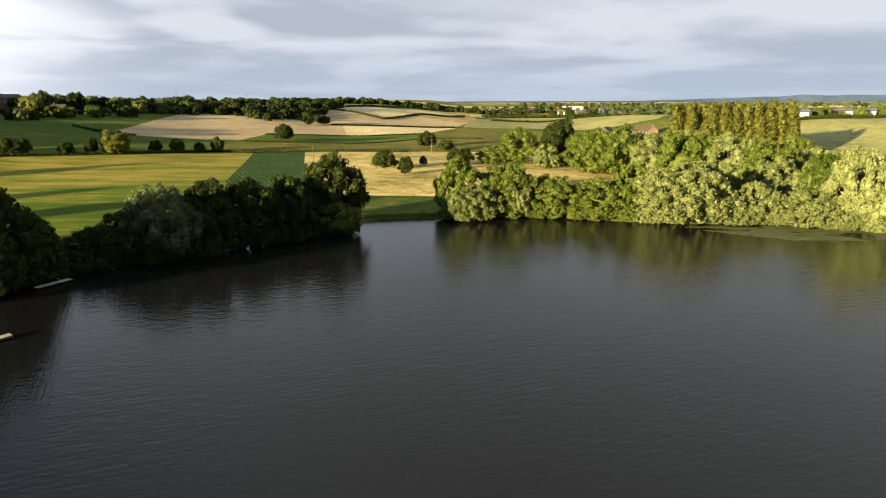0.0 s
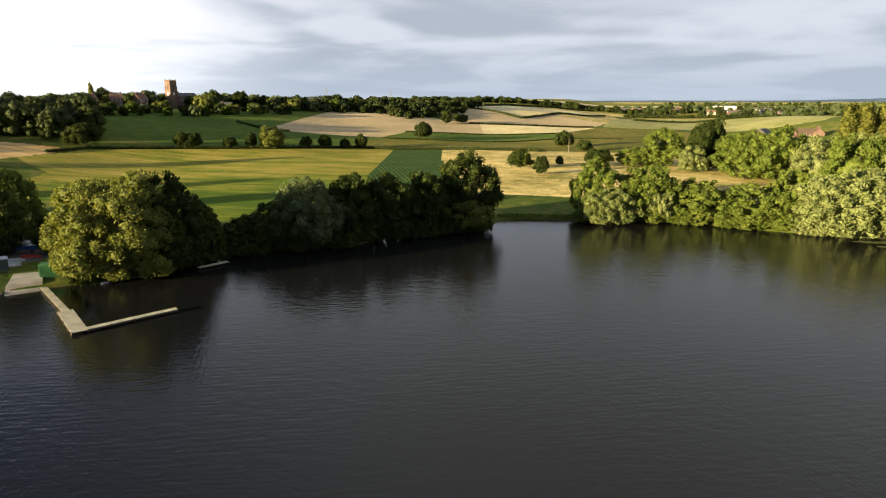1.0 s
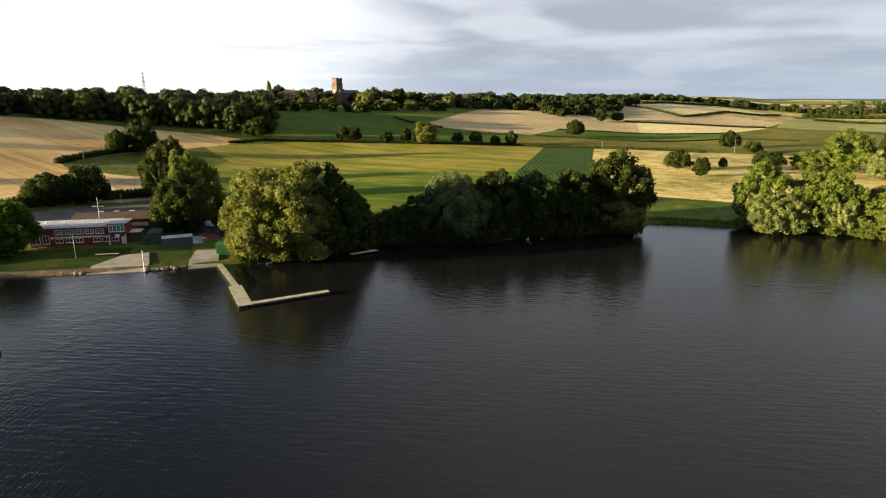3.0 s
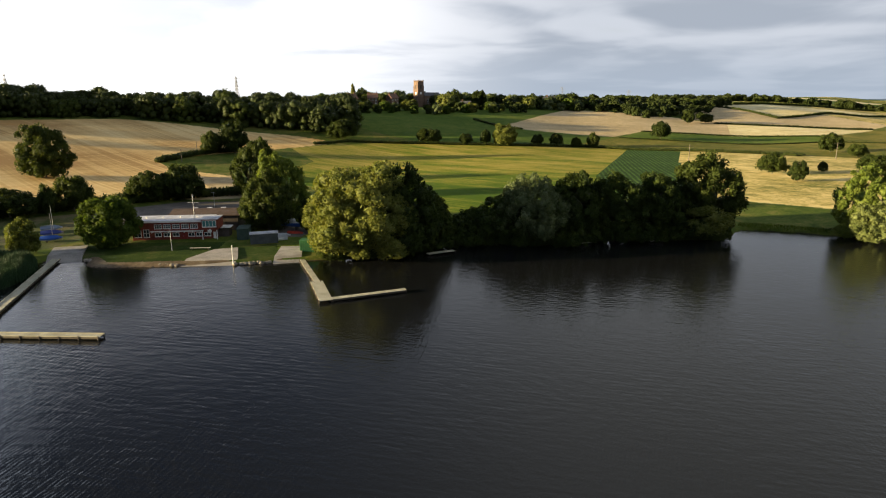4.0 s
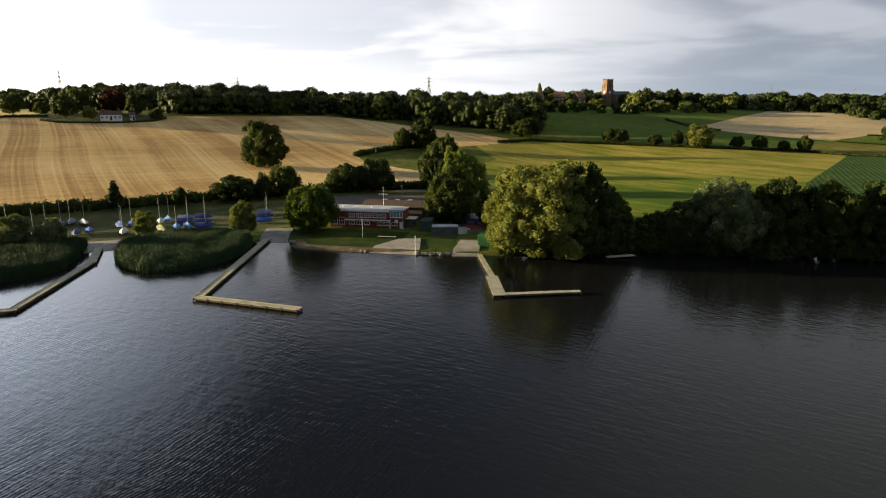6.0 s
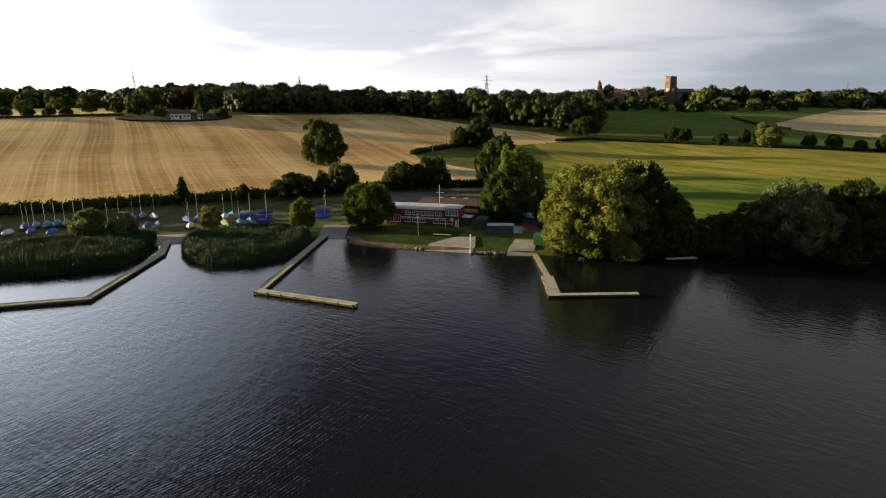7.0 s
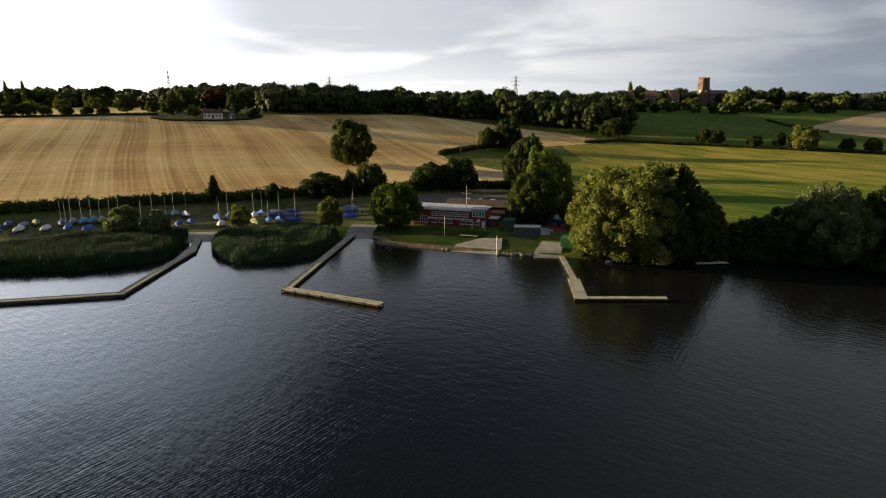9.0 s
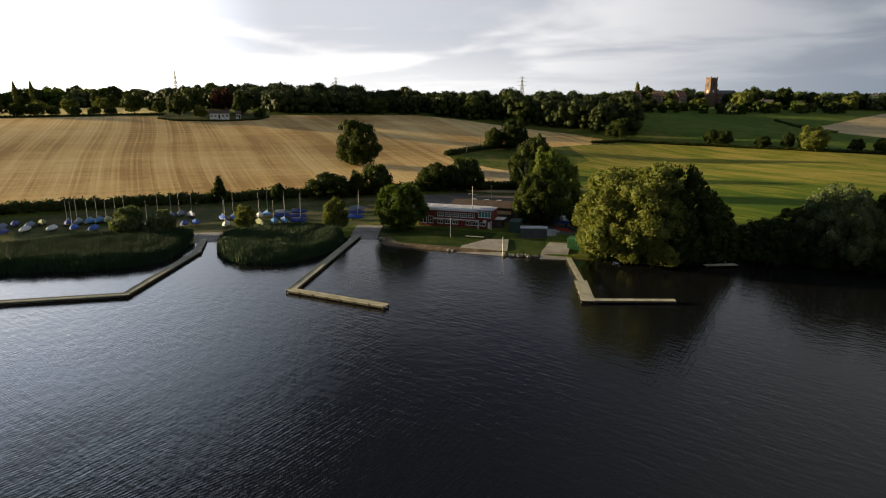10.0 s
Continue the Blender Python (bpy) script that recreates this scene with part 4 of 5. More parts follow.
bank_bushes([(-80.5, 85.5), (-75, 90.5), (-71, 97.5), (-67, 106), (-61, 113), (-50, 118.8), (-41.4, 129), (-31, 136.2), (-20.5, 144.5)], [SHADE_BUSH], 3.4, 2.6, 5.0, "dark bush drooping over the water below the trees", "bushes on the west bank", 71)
bank_bushes([(0, 160), (14, 161.5), (27, 161.5), (48, 155.8)], [SUNLIT], 4.0, 3.0, 5.5, "sunlit bush hanging over the water's edge", "bushes on the east bank", 72)
bank_bushes([(50, 155), (73, 151.4), (86, 149.2), (104, 141.4), (126, 134)], [SILVER], 4.6, 3.5, 6.0, "pale willow bush hanging over the water's edge", "willow bushes on the east bank", 73)


# ---- pontoons ----
def pontoon(x0, y0, x1, y1, wide, label, rail=False, top=0.45, parent=None, seed=1):
    """A straight run of decking on bearers and posts, from one end to the other."""
    long = math.hypot(x1 - x0, y1 - y0)
    turn = math.degrees(math.atan2(y1 - y0, x1 - x0))
    t = thing("pontoon", x0, y0, 0, turn, label, "jetty", "pontoons")
    rng = random.Random(seed)
    n = int(long / 0.30)
    plank = box(0, -wide / 2, top - 0.05, 0.275, wide / 2, top, 0.012)
    me = bpy.data.meshes.new("plank")
    plank.to_mesh(me)
    plank.free()
    me.materials.append(PLANK)
    for k in range(n):
        ob = new("plank", me)
        ob.parent = t
        ob.matrix_basis = pose(k * long / n, rng.uniform(-0.015, 0.015), rng.uniform(-0.006, 0.006), 0, rng.uniform(-0.4, 0.4), rng.uniform(-0.3, 0.3))
    for s in (-1, 1):
        part("bearer", box(0, s * wide / 2 - s * 0.02 - 0.05, top - 0.30, long, s * wide / 2 - s * 0.02 + 0.05, top - 0.06, 0.01), TIMBER, t)
        if rail:
            part("kerb_rail", box(0, s * wide / 2 - 0.06, top + 0.002, long, s * wide / 2 + 0.02, top + 0.09, 0.01), PLANK, t)
    posts = max(2, int(long / 2.6))
    for k in range(posts + 1):
        for s in (-1, 1):
            px = 0.15 + (long - 0.3) * k / posts
            part("pile", rod([(px, s * (wide / 2 + 0.04), -2.2), (px, s * (wide / 2 + 0.04), top + 0.02 + rng.uniform(0, 0.1))], [0.08, 0.075], 7), TIMBER, t)
    return t


L_JETTY = "weathered plank pontoon on dark piles in the lake"
pontoon(-126.5, 59.6, -93.2, 31.9, 1.35, L_JETTY, True, seed=1)
pontoon(-93.4, 31.3, -77.6, 40.6, 1.25, L_JETTY, True, seed=2)
pontoon(-84.2, 82.6, -70.9, 73.0, 0.95, "narrow sloping plank gangway to the pontoon", seed=3)
pontoon(-71.6, 73.4, -63.0, 66.6, 2.0, "wide plank pontoon platform", seed=4)
pontoon(-63.2, 67.6, -56.3, 77.7, 1.15, L_JETTY, seed=5)
pontoon(-145.0, 30.0, -127.2, 24.3, 1.4, L_JETTY, True, seed=6)
pontoon(-127.6, 24.3, -104.8, 9.2, 1.3, L_JETTY, True, seed=7)
pontoon(-104.6, 9.8, -113.5, -14.0, 1.3, L_JETTY, True, seed=8)


# ---- the clubhouse and its yard ----
BRICK = worn("red_brick", (0.15, 0.034, 0.022), (0.23, 0.058, 0.036), 0.9, 0.85, fine=11.0)
RED_PAINT = worn("red_door_paint", (0.16, 0.02, 0.015), (0.22, 0.03, 0.02), 1.5, 0.5)
WHITE = worn("white_paint", (0.66, 0.65, 0.62), (0.80, 0.79, 0.76), 0.8, 0.5)
FELT = worn("pale_roof_sheet", (0.40, 0.40, 0.43), (0.54, 0.54, 0.57), 0.5, 0.6)
BROWN_ROOF = worn("brown_roof_felt", (0.06, 0.04, 0.031), (0.105, 0.072, 0.057), 0.5, 0.9)
DARK_WALL = worn("dark_boarding", (0.05, 0.042, 0.038), (0.085, 0.07, 0.062), 0.8, 0.85)
GLASS = material("window_glass", (0.03, 0.045, 0.05), 0.06)
TEAL_GLASS = material("tinted_window_glass", (0.06, 0.20, 0.20), 0.08)
GREEN_METAL = worn("green_painted_steel", (0.035, 0.12, 0.045), (0.05, 0.17, 0.06), 0.9, 0.5)
DARK_GREEN = worn("dark_green_boards", (0.03, 0.055, 0.045), (0.05, 0.08, 0.065), 0.9, 0.7)
GREY_METAL = worn("grey_container_steel", (0.055, 0.066, 0.075), (0.085, 0.097, 0.108), 0.9, 0.55)
STEEL = worn("galvanised_steel", (0.45, 0.45, 0.45), (0.6, 0.6, 0.6), 2.0, 0.4, 0.7)
ALLOY = worn("mast_alloy", (0.38, 0.38, 0.37), (0.50, 0.50, 0.48), 2.0, 0.45, 0.3)


def window(parent, x0, z0, x1, z1, y=0.0, panes=2, glass=None, rows=1, back=False):
    """A white framed window set in a wall that faces -y (or +y)."""
    s = 1 if back else -1
    f, d = 0.09, 0.07
    bm = bmesh.new()
    rings = []
    for yy in (y + s * 0.002, y + s * d):
        for i in (0.0, f):
            rings.append([bm.verts.new(v) for v in ((x0 + i, yy, z0 + i), (x1 - i, yy, z0 + i), (x1 - i, yy, z1 - i), (x0 + i, yy, z1 - i))])
    for p, q in ((0, 1), (2, 3), (0, 2), (1, 3)):
        for k in range(4):
            j = (k + 1) % 4
            bm.faces.new((rings[p][k], rings[p][j], rings[q][j], rings[q][k]))
    bmesh.ops.recalc_face_normals(bm, faces=bm.faces)
    w = part("window", bm, WHITE, parent)
    for k in range(1, panes):
        m = x0 + (x1 - x0) * k / panes
        part("glazing_bar", box(m - 0.04, y + s * 0.002, z0 + f, m + 0.04, y + s * d * 0.9, z1 - f), WHITE, w)
    for k in range(1, rows):
        m = z0 + (z1 - z0) * k / rows
        part("transom", box(x0 + f, y + s * 0.002, m - 0.03, x1 - f, y + s * d * 0.85, m + 0.03), WHITE, w)
    for k in range(panes):
        a, b = x0 + (x1 - x0) * k / panes, x0 + (x1 - x0) * (k + 1) / panes
        part("pane", box(a + 0.04, y + s * 0.004, z0 + 0.04, b - 0.04, y + s * 0.03, z1 - 0.04), glass or GLASS, w)
    part("sill", box(x0 - 0.06, y + s * 0.002, z0 - 0.07, x1 + 0.06, y + s * 0.14, z0 - 0.005, 0.01), WHITE, w)
    return w


def clubhouse():
    c = thing("clubhouse", -126.1, 74.5, 0.55, 37.8, "long two-storey red-brick clubhouse with white windows and flat roof", "clubhouse")
    L, D = 16.6, 6.0
    part("wall", box(0, 0, -0.6, L, D, 4.15), BRICK, c)
    part("roof", box(-0.35, -0.55, 4.152, L - 1.2, D + 0.3, 4.36, 0.03), FELT, c, "pale flat roof with a white edge")
    part("fascia", box(-0.37, -0.60, 3.96, L - 1.2, -0.552, 4.38, 0.01), WHITE, c)
    part("balcony_rail", box(3.6, -0.62, 1.92, 14.1, -0.02, 2.10, 0.02), WHITE, c, "cream boarded canopy between the storeys")
    for k in range(7):
        part("bracket", box(3.9 + k * 1.6, -0.55, 1.70, 3.98 + k * 1.6, -0.02, 1.918), WHITE, c)
    for k in range(5):
        window(c, 4.4 + 1.78 * k, 2.55, 5.85 + 1.78 * k, 3.5, panes=3, rows=2)
    for k in range(3):
        window(c, 4.4 + 1.75 * k, 0.85, 5.7 + 1.75 * k, 1.68, panes=2)
    for k in range(3):
        window(c, 11.0 + 1.6 * k, 0.8, 12.3 + 1.6 * k, 1.6, panes=2)
    window(c, 0.35, 0.75, 1.75, 2.45, panes=2, rows=2)
    window(c, 2.15, 0.75, 3.35, 2.45, panes=2, rows=2)
    d = part("door", box(9.6, -0.06, -0.05, 10.7, -0.002, 1.68, 0.01), RED_PAINT, c, "dark red double door")
    part("door_handle", rod([(10.1, -0.10, 0.75), (10.1, -0.10, 0.95)], [0.02, 0.02], 6), STEEL, d)
    # the glazed race box at the corner
    part("race_box", box(14.0, -1.1, 2.3, 17.2, 3.2, 4.55), BRICK, c, "projecting upper race box")
    part("race_box_roof", box(13.8, -1.35, 4.552, 17.4, 3.5, 4.72, 0.02), FELT, c)
    window(c, 14.2, 2.95, 17.0, 4.35, y=-1.1, panes=4, glass=TEAL_GLASS)
    for y in (-1.0,):
        for x in (14.1, 17.0):
            part("post", box(x - 0.08, y - 0.08, -0.6, x + 0.08, y + 0.08, 2.298), WHITE, c)
    part("sign", rod([(15.6, -1.12, 2.05), (15.6, -1.18, 2.05)], [0.42, 0.42], 16), WHITE, c, "round white club badge board")
    part("side_door", box(16.0, -0.07, -0.1, 16.55, -0.003, 1.7, 0.01), WHITE, c, "white side door")
    porch = part("porch_roof", box(17.0, 1.2, 2.2, 19.2, 4.2, 2.36, 0.02), WHITE, c, "white porch roof")
    part("porch_wall", box(16.602, 1.5, -0.6, 18.8, 4.0, 2.198), DARK_WALL, c)
    for k in range(4):
        part("roof_vent", rod([(2 + k * 3.4, 3.2, 4.36), (2 + k * 3.4, 3.2, 4.62)], [0.13, 0.10], 8), STEEL, c)
    return c


clubhouse().scale = (1.05, 1.0, 1.0)

hall = thing("boat_hall", -121.6, 86.6, 1.5, 37.8, "low dark hall with a brown felted roof behind the clubhouse", "hall")
part("wall", box(-5.6, 1.2, -1.3, 9.3, 9.0, 2.9), DARK_WALL, hall)
bm = bmesh.new()
for s in (0, 1):
    a, b = (0.6, 5.1) if s == 0 else (5.1, 9.6)
    za, zb = (2.85, 3.75) if s == 0 else (3.75, 2.85)
    vs = [bm.verts.new(v) for v in ((-6, a, za), (9.8, a, za), (9.8, b, zb), (-6, b, zb), (-6, a, za + 0.18), (9.8, a, za + 0.18), (9.8, b, zb + 0.18), (-6, b, zb + 0.18))]
    for f in ((0, 3, 2, 1), (4, 5, 6, 7), (0, 1, 5, 4), (1, 2, 6, 5), (2, 3, 7, 6), (3, 0, 4, 7)):
        bm.faces.new([vs[i] for i in f])
part("roof", bm, BROWN_ROOF, hall, "brown felted low-pitched roof")
part("gable", prism([(9.1, 2.4), (9.3, 2.4), (9.3, 7.8), (9.1, 7.8)], 2.9, 3.2), DARK_WALL, hall)
for k in range(3):
    part("rooflight", box(-2 + 3.2 * k, 6.0, 3.6, -0.9 + 3.2 * k, 6.9, 3.86, 0.02), FELT, hall, "pale rooflight")


def shed(name, x, y, turn, L, W, H, mat, roof, label, ribs=0, door=None):
    t = thing(name, x, y, float(land(x, y)) - 0.05, turn, label, "shed")
    part("wall", box(0, 0, -0.2, L, W, H), mat, t)
    part("roof", box(-0.08, -0.12, H + 0.002, L + 0.08, W + 0.12, H + 0.14, 0.02), roof, t)
    for k in range(ribs):
        part("rib", box((k + 0.3) * L / ribs, -0.04, 0, (k + 0.62) * L / ribs, -0.002, H - 0.1), mat, t)
    if door:
        part("door", box(door[0], -0.05, 0, door[1], -0.003, H * 0.85, 0.01), mat, t)
    return t


shed("boat_store", -101.6, 85.2, 50, 5.6, 2.4, 2.1, GREY_METAL, FELT, "grey steel storage container with a pale flat roof", 14)
shed("storage_shed", -107.2, 86.4, 42, 2.4, 4.6, 2.3, DARK_GREEN, DARK_GREEN, "small dark green boarded shed", 0, (0.6, 1.7))
shed("green_shed", -88.6, 86.4, 32, 4.6, 2.4, 2.2, GREEN_METAL, GREEN_METAL, "bright green steel shed beside the willow", 12)

# slipways and the bank
def slab(name, pts, z_land, label):
    """A concrete slab: the first two corners lie at the water's edge, where a ramp runs down into the lake."""
    p = [Vector((x, y, z_land)) for x, y in pts]
    inland = ((p[2] + p[3]) / 2 - (p[0] + p[1]) / 2).normalized()
    knee = [p[0] + inland * 2.2, p[1] + inland * 2.2]
    toe = [p[0] - inland * 2.5, p[1] - inland * 2.5]
    for v, z in zip(knee + toe, (z_land, z_land, -0.5, -0.5)):
        v.z = z
    ring = [toe[0], toe[1], knee[1], p[2], p[3], knee[0]]
    bm = bmesh.new()
    hi, lo = [bm.verts.new(v) for v in ring], [bm.verts.new((v.x, v.y, -0.9)) for v in ring]
    bm.faces.new((hi[0], hi[1], hi[2], hi[5])), bm.faces.new((hi[5], hi[2], hi[3], hi[4]))
    for k in range(6):
        j = (k + 1) % 6
        bm.faces.new((lo[k], lo[j], hi[j], hi[k]))
    bmesh.ops.recalc_face_normals(bm, faces=bm.faces)
    return tagged(part(name, bm, CONCRETE, None), label, "slipway", "slipways", kind="structure")


slab("slipway", [(-125.2, 56.4), (-120.6, 60.7), (-129.4, 66.6), (-133.4, 61.9)], 0.82, "pale concrete slipway beside the pontoon")
slab("slipway", [(-101.0, 68.6), (-93.4, 74.4), (-101.6, 82.0), (-104.2, 78.2)], 0.78, "broad worn concrete slipway below the lawn")
slab("slipway", [(-88.0, 78.9), (-84.5, 82.6), (-91.0, 89.6), (-94.7, 87.2)], 0.80, "concrete slipway leading to the gangway")
slab("slipway", [(-139.2, 25.3), (-137.6, 32.0), (-143.4, 33.4), (-146.0, 27.2)], 0.72, "concrete landing at the head of the long pontoon")

# boulders and edging along the lawn's bank
rng = random.Random(5)
edge = [((-120.0, 60.6), (-101.4, 67.9)), ((-93.3, 74.2), (-88.3, 79.0))]
for (xa, ya), (xb, yb) in edge:
    n = int(math.hypot(xb - xa, yb - ya) / 0.75)
    for k in range(n):
        bm = bmesh.new()
        bmesh.ops.create_icosphere(bm, subdivisions=2, radius=1)
        o = Vector((k * 3.1, xa, ya))
        for v in bm.verts:
            v.co *= 1 + 0.35 * noise.noise(v.co * 1.3 + o)
        bmesh.ops.scale(bm, vec=(rng.uniform(0.4, 0.62), rng.uniform(0.35, 0.6), rng.uniform(0.26, 0.42)), verts=bm.verts)
        s = (k + 0.5) / n
        st = part("bank_stone", bm, STONE, None)
        st.matrix_basis = pose(xa + (xb - xa) * s + rng.uniform(-0.3, 0.3), ya + (yb - ya) * s + rng.uniform(-0.3, 0.3), 0.16, 0, 0, rng.uniform(0, 360))
        tagged(st, "weathered stone edging the lake bank", "stone", "bank stones")


def pole(name, x, y, h, r, label, category, arm=0.0, mat=None, arm_z=None, z=None):
    t = thing(name, x, y, float(land(x, y)) if z is None else z, 35, label, category)
    part("shaft", rod([(0, 0, -0.5), (0, 0, h * 0.5), (0, 0, h)], [r, r * 0.85, r * 0.6], 8), mat or WHITE, t)
    part("cap", rod([(0, 0, h), (0, 0, h + r * 1.5)], [r, r * 0.4], 8), mat or WHITE, t)
    if arm:
        part("yard", rod([(-arm, 0, arm_z or h * 0.82), (arm, 0, arm_z or h * 0.82)], [r * 0.5, r * 0.5], 6), mat or WHITE, t)
    return t


pole("mooring_post", -93.0, 73.8, 4.3, 0.11, "tall white marker post standing in the shallows", "post", z=-0.6)
pole("flagpole", -117.2, 83.6, 9.2, 0.07, "white flagpole with a cross yard in front of the clubhouse", "flagpole", 1.1)
pole("flagpole", -110.9, 73.4, 4.3, 0.06, "plain white pole on the lawn", "flagpole")
pole("lamp_post", -144.1, 109.1, 4.2, 0.08, "slim lamp post in the car park", "lamp post", 0.5, STEEL, 4.1)
POLEWOOD = worn("tarred_pole", (0.10, 0.085, 0.07), (0.17, 0.15, 0.125), 1.0, 0.9)
pole("telegraph_pole", -5.4, 358, 8.0, 0.2, "wooden telegraph pole with a cross-arm in the fields", "pole", 1.6, POLEWOOD, 7.4)
pole("telegraph_pole", -60, 296, 8.2, 0.18, "wooden telegraph pole at the crop's edge", "pole", 1.5, POLEWOOD, 7.7)
pole("telegraph_pole", -231.4, 160.5, 5.2, 0.16, "wooden telegraph pole by the hedge", "pole", 0, POLEWOOD)
pole("telegraph_pole", -243.2, 176.7, 6.2, 0.16, "wooden telegraph pole by the hedge", "pole", 0, POLEWOOD)

bench = thing("lawn_board", -106.6, 76.8, float(land(-106.6, 76.8)), 38, "long pale board lying on trestles on the lawn", "board")
part("top", box(-2.0, -0.25, 0.42, 2.0, 0.25, 0.48, 0.01), PLANK, bench)
for x in (-1.6, 1.6):
    part("trestle", box(x - 0.05, -0.22, 0, x + 0.05, 0.22, 0.418), TIMBER, bench)

# ---- boats ----
COVERS = {n: worn(n + "_boat_cover", tuple(0.8 * v for v in c), c, 1.2, 0.6) for n, c in
          dict(blue=(0.03, 0.10, 0.42), sky=(0.07, 0.21, 0.48), navy=(0.04, 0.06, 0.24), white=(0.58, 0.60, 0.63), grey=(0.16, 0.21, 0.30), olive=(0.22, 0.24, 0.10)).items()}
HULL = worn("white_gelcoat", (0.38, 0.39, 0.41), (0.55, 0.56, 0.57), 1.0, 0.35)
BLUE_HULL = worn("blue_gelcoat", (0.03, 0.08, 0.26), (0.05, 0.12, 0.36), 1.0, 0.35)
RED_HULL = worn("red_gelcoat", (0.35, 0.035, 0.02), (0.48, 0.06, 0.03), 1.0, 0.4)


def loft(sections):
    """Skins a row of cross-sections that have the same number of points."""
    bm = bmesh.new()
    rows = [[bm.verts.new(p) for p in s] for s in sections]
    for a, b in zip(rows, rows[1:]):
        for k in range(len(a) - 1):
            bm.faces.new((a[k], a[k + 1], b[k + 1], b[k]))
    bm.faces.new(rows[0][::-1]), bm.faces.new(rows[-1])
    bmesh.ops.recalc_face_normals(bm, faces=bm.faces)
    return bm


def hull_bm(L, B, H, z):
    out = []
    for s in np.linspace(0, 1, 9):
        w = B / 2 * (0.82 + 0.36 * s - 1.18 * s ** 3.2) + 0.015
        k = 0.10 * s ** 4 * H * 3
        out.append([((s - 0.45) * L, y * w, z + zz * H + k) for y, zz in ((-1, 1), (-0.92, 0.5), (-0.55, 0.12), (0, 0.0 + 0.5 * s ** 5), (0.55, 0.12), (0.92, 0.5), (1, 1))])
    return loft(out)


def cover_bm(L, B, z, top):
    out = []
    for s in np.linspace(0.0, 1, 8):
        w = B / 2 * (0.84 + 0.36 * s - 1.18 * s ** 3.2) + 0.05
        r = top * (0.75 + 0.25 * math.sin(min(s / 0.62, 1) * math.pi / 2)) * (1 if s < 0.64 else 1 - ((s - 0.64) / 0.36) ** 1.3 * 0.9)
        out.append([((s - 0.45) * L * 1.01, y * w, z + q * r) for y, q in ((-1.04, -0.55), (-1, 0.02), (-0.5, 0.55), (0, 1), (0.5, 0.55), (1, 0.02), (1.04, -0.55))])
    return loft(out)


def dinghy(x, y, turn, cover, mast=True, tall=6.2):
    word = dict(blue="blue", sky="pale blue", navy="navy blue", white="white", grey="grey", olive="olive")[cover]
    t = thing("sailing_dinghy", x, y, float(land(x, y)) + 0.0, turn, "sailing dinghy under a %s cover on its trolley%s" % (word, ", mast up" if mast else ", mast down"), "dinghy", "dinghies in the boat park")
    part("hull", hull_bm(4.3, 1.65, 0.48, 0.32), HULL, t)
    part("cover", cover_bm(4.3, 1.65, 0.80, 0.62), COVERS[cover], t, word + " canvas cover")
    bm = rod([(-1.3, 0, 0.2), (2.3, 0, 0.3)], [0.03, 0.03], 6)
    rod([(-0.5, -0.75, 0.2), (-0.5, 0.75, 0.2)], [0.03, 0.03], 6, bm)
    part("trolley", bm, STEEL, t)
    for s in (-1, 1):
        part("wheel", rod([(-0.5, s * 0.74, 0.2), (-0.5, s * 0.84, 0.2)], [0.2, 0.2], 10), TIMBER, t)
    if mast:
        part("mast", rod([(0.55, 0, 0.8), (0.55, 0, tall)], [0.045, 0.03], 6), ALLOY, t)
        part("boom", rod([(0.5, 0, 1.46), (-1.8, 0, 1.42)], [0.045, 0.04], 6), ALLOY, t)
    return t


FLEET = [(-171, -3.6, "grey", 0), (-167, -4.5, "white", 0), (-164.8, 0.6, "white", 0), (-172.4, -1, "olive", 0), (-169.3, 4.1, "navy", 1), (-169.3, 6.2, "grey", 1),
         (-168.7, 8.4, "sky", 1), (-168.6, 10.4, "sky", 1), (-160, 8.6, "blue", 0), (-163, 4.9, "blue", 1), (-168, 12.2, "olive", 1), (-166.8, 14.2, "navy", 1),
         (-169.2, 16.4, "white", 1), (-160.8, 13.4, "white", 0), (-158.6, 19.9, "navy", 1), (-167, 23.5, "grey", 1), (-166.7, 26.4, "blue", 1), (-167.5, 28.6, "grey", 1),
         (-165.1, 30.9, "white", 1), (-155.2, 27.2, "navy", 0), (-155.3, 29.9, "blue", 0), (-157.3, 36.8, "blue", 1), (-156.9, 39.2, "blue", 1), (-149.6, 35.5, "white", 1)]
FLEET_B = [(-155.5, 45.2, "white", 1), (-156.1, 47.4, "sky", 1), (-147.4, 43.0, "olive", 0), (-146.4, 46.0, "sky", 1), (-145.6, 48.3, "sky", 1), (-143.2, 51.0, "navy", 1),
           (-148.0, 52.6, "navy", 1), (-154.2, 55.0, "navy", 1), (-155.5, 51.2, "grey", 1), (-140.2, 64.5, "blue", 1), (-145.5, 67.3, "navy", 1), (-150.4, 69.5, "grey", 1), (-151.6, 49.8, "navy", 1),
           (-174, -6.5, "navy", 0), (-172, -9, "grey", 0), (-166, -8.6, "navy", 0)]
rng = random.Random(8)
for k, (x, y, c, m) in enumerate(FLEET + FLEET_B):
    side = y > 49
    dinghy(x, y, (rng.uniform(-12, 12) + (58 if side else -12)), c, bool(m), rng.uniform(5.6, 6.8))

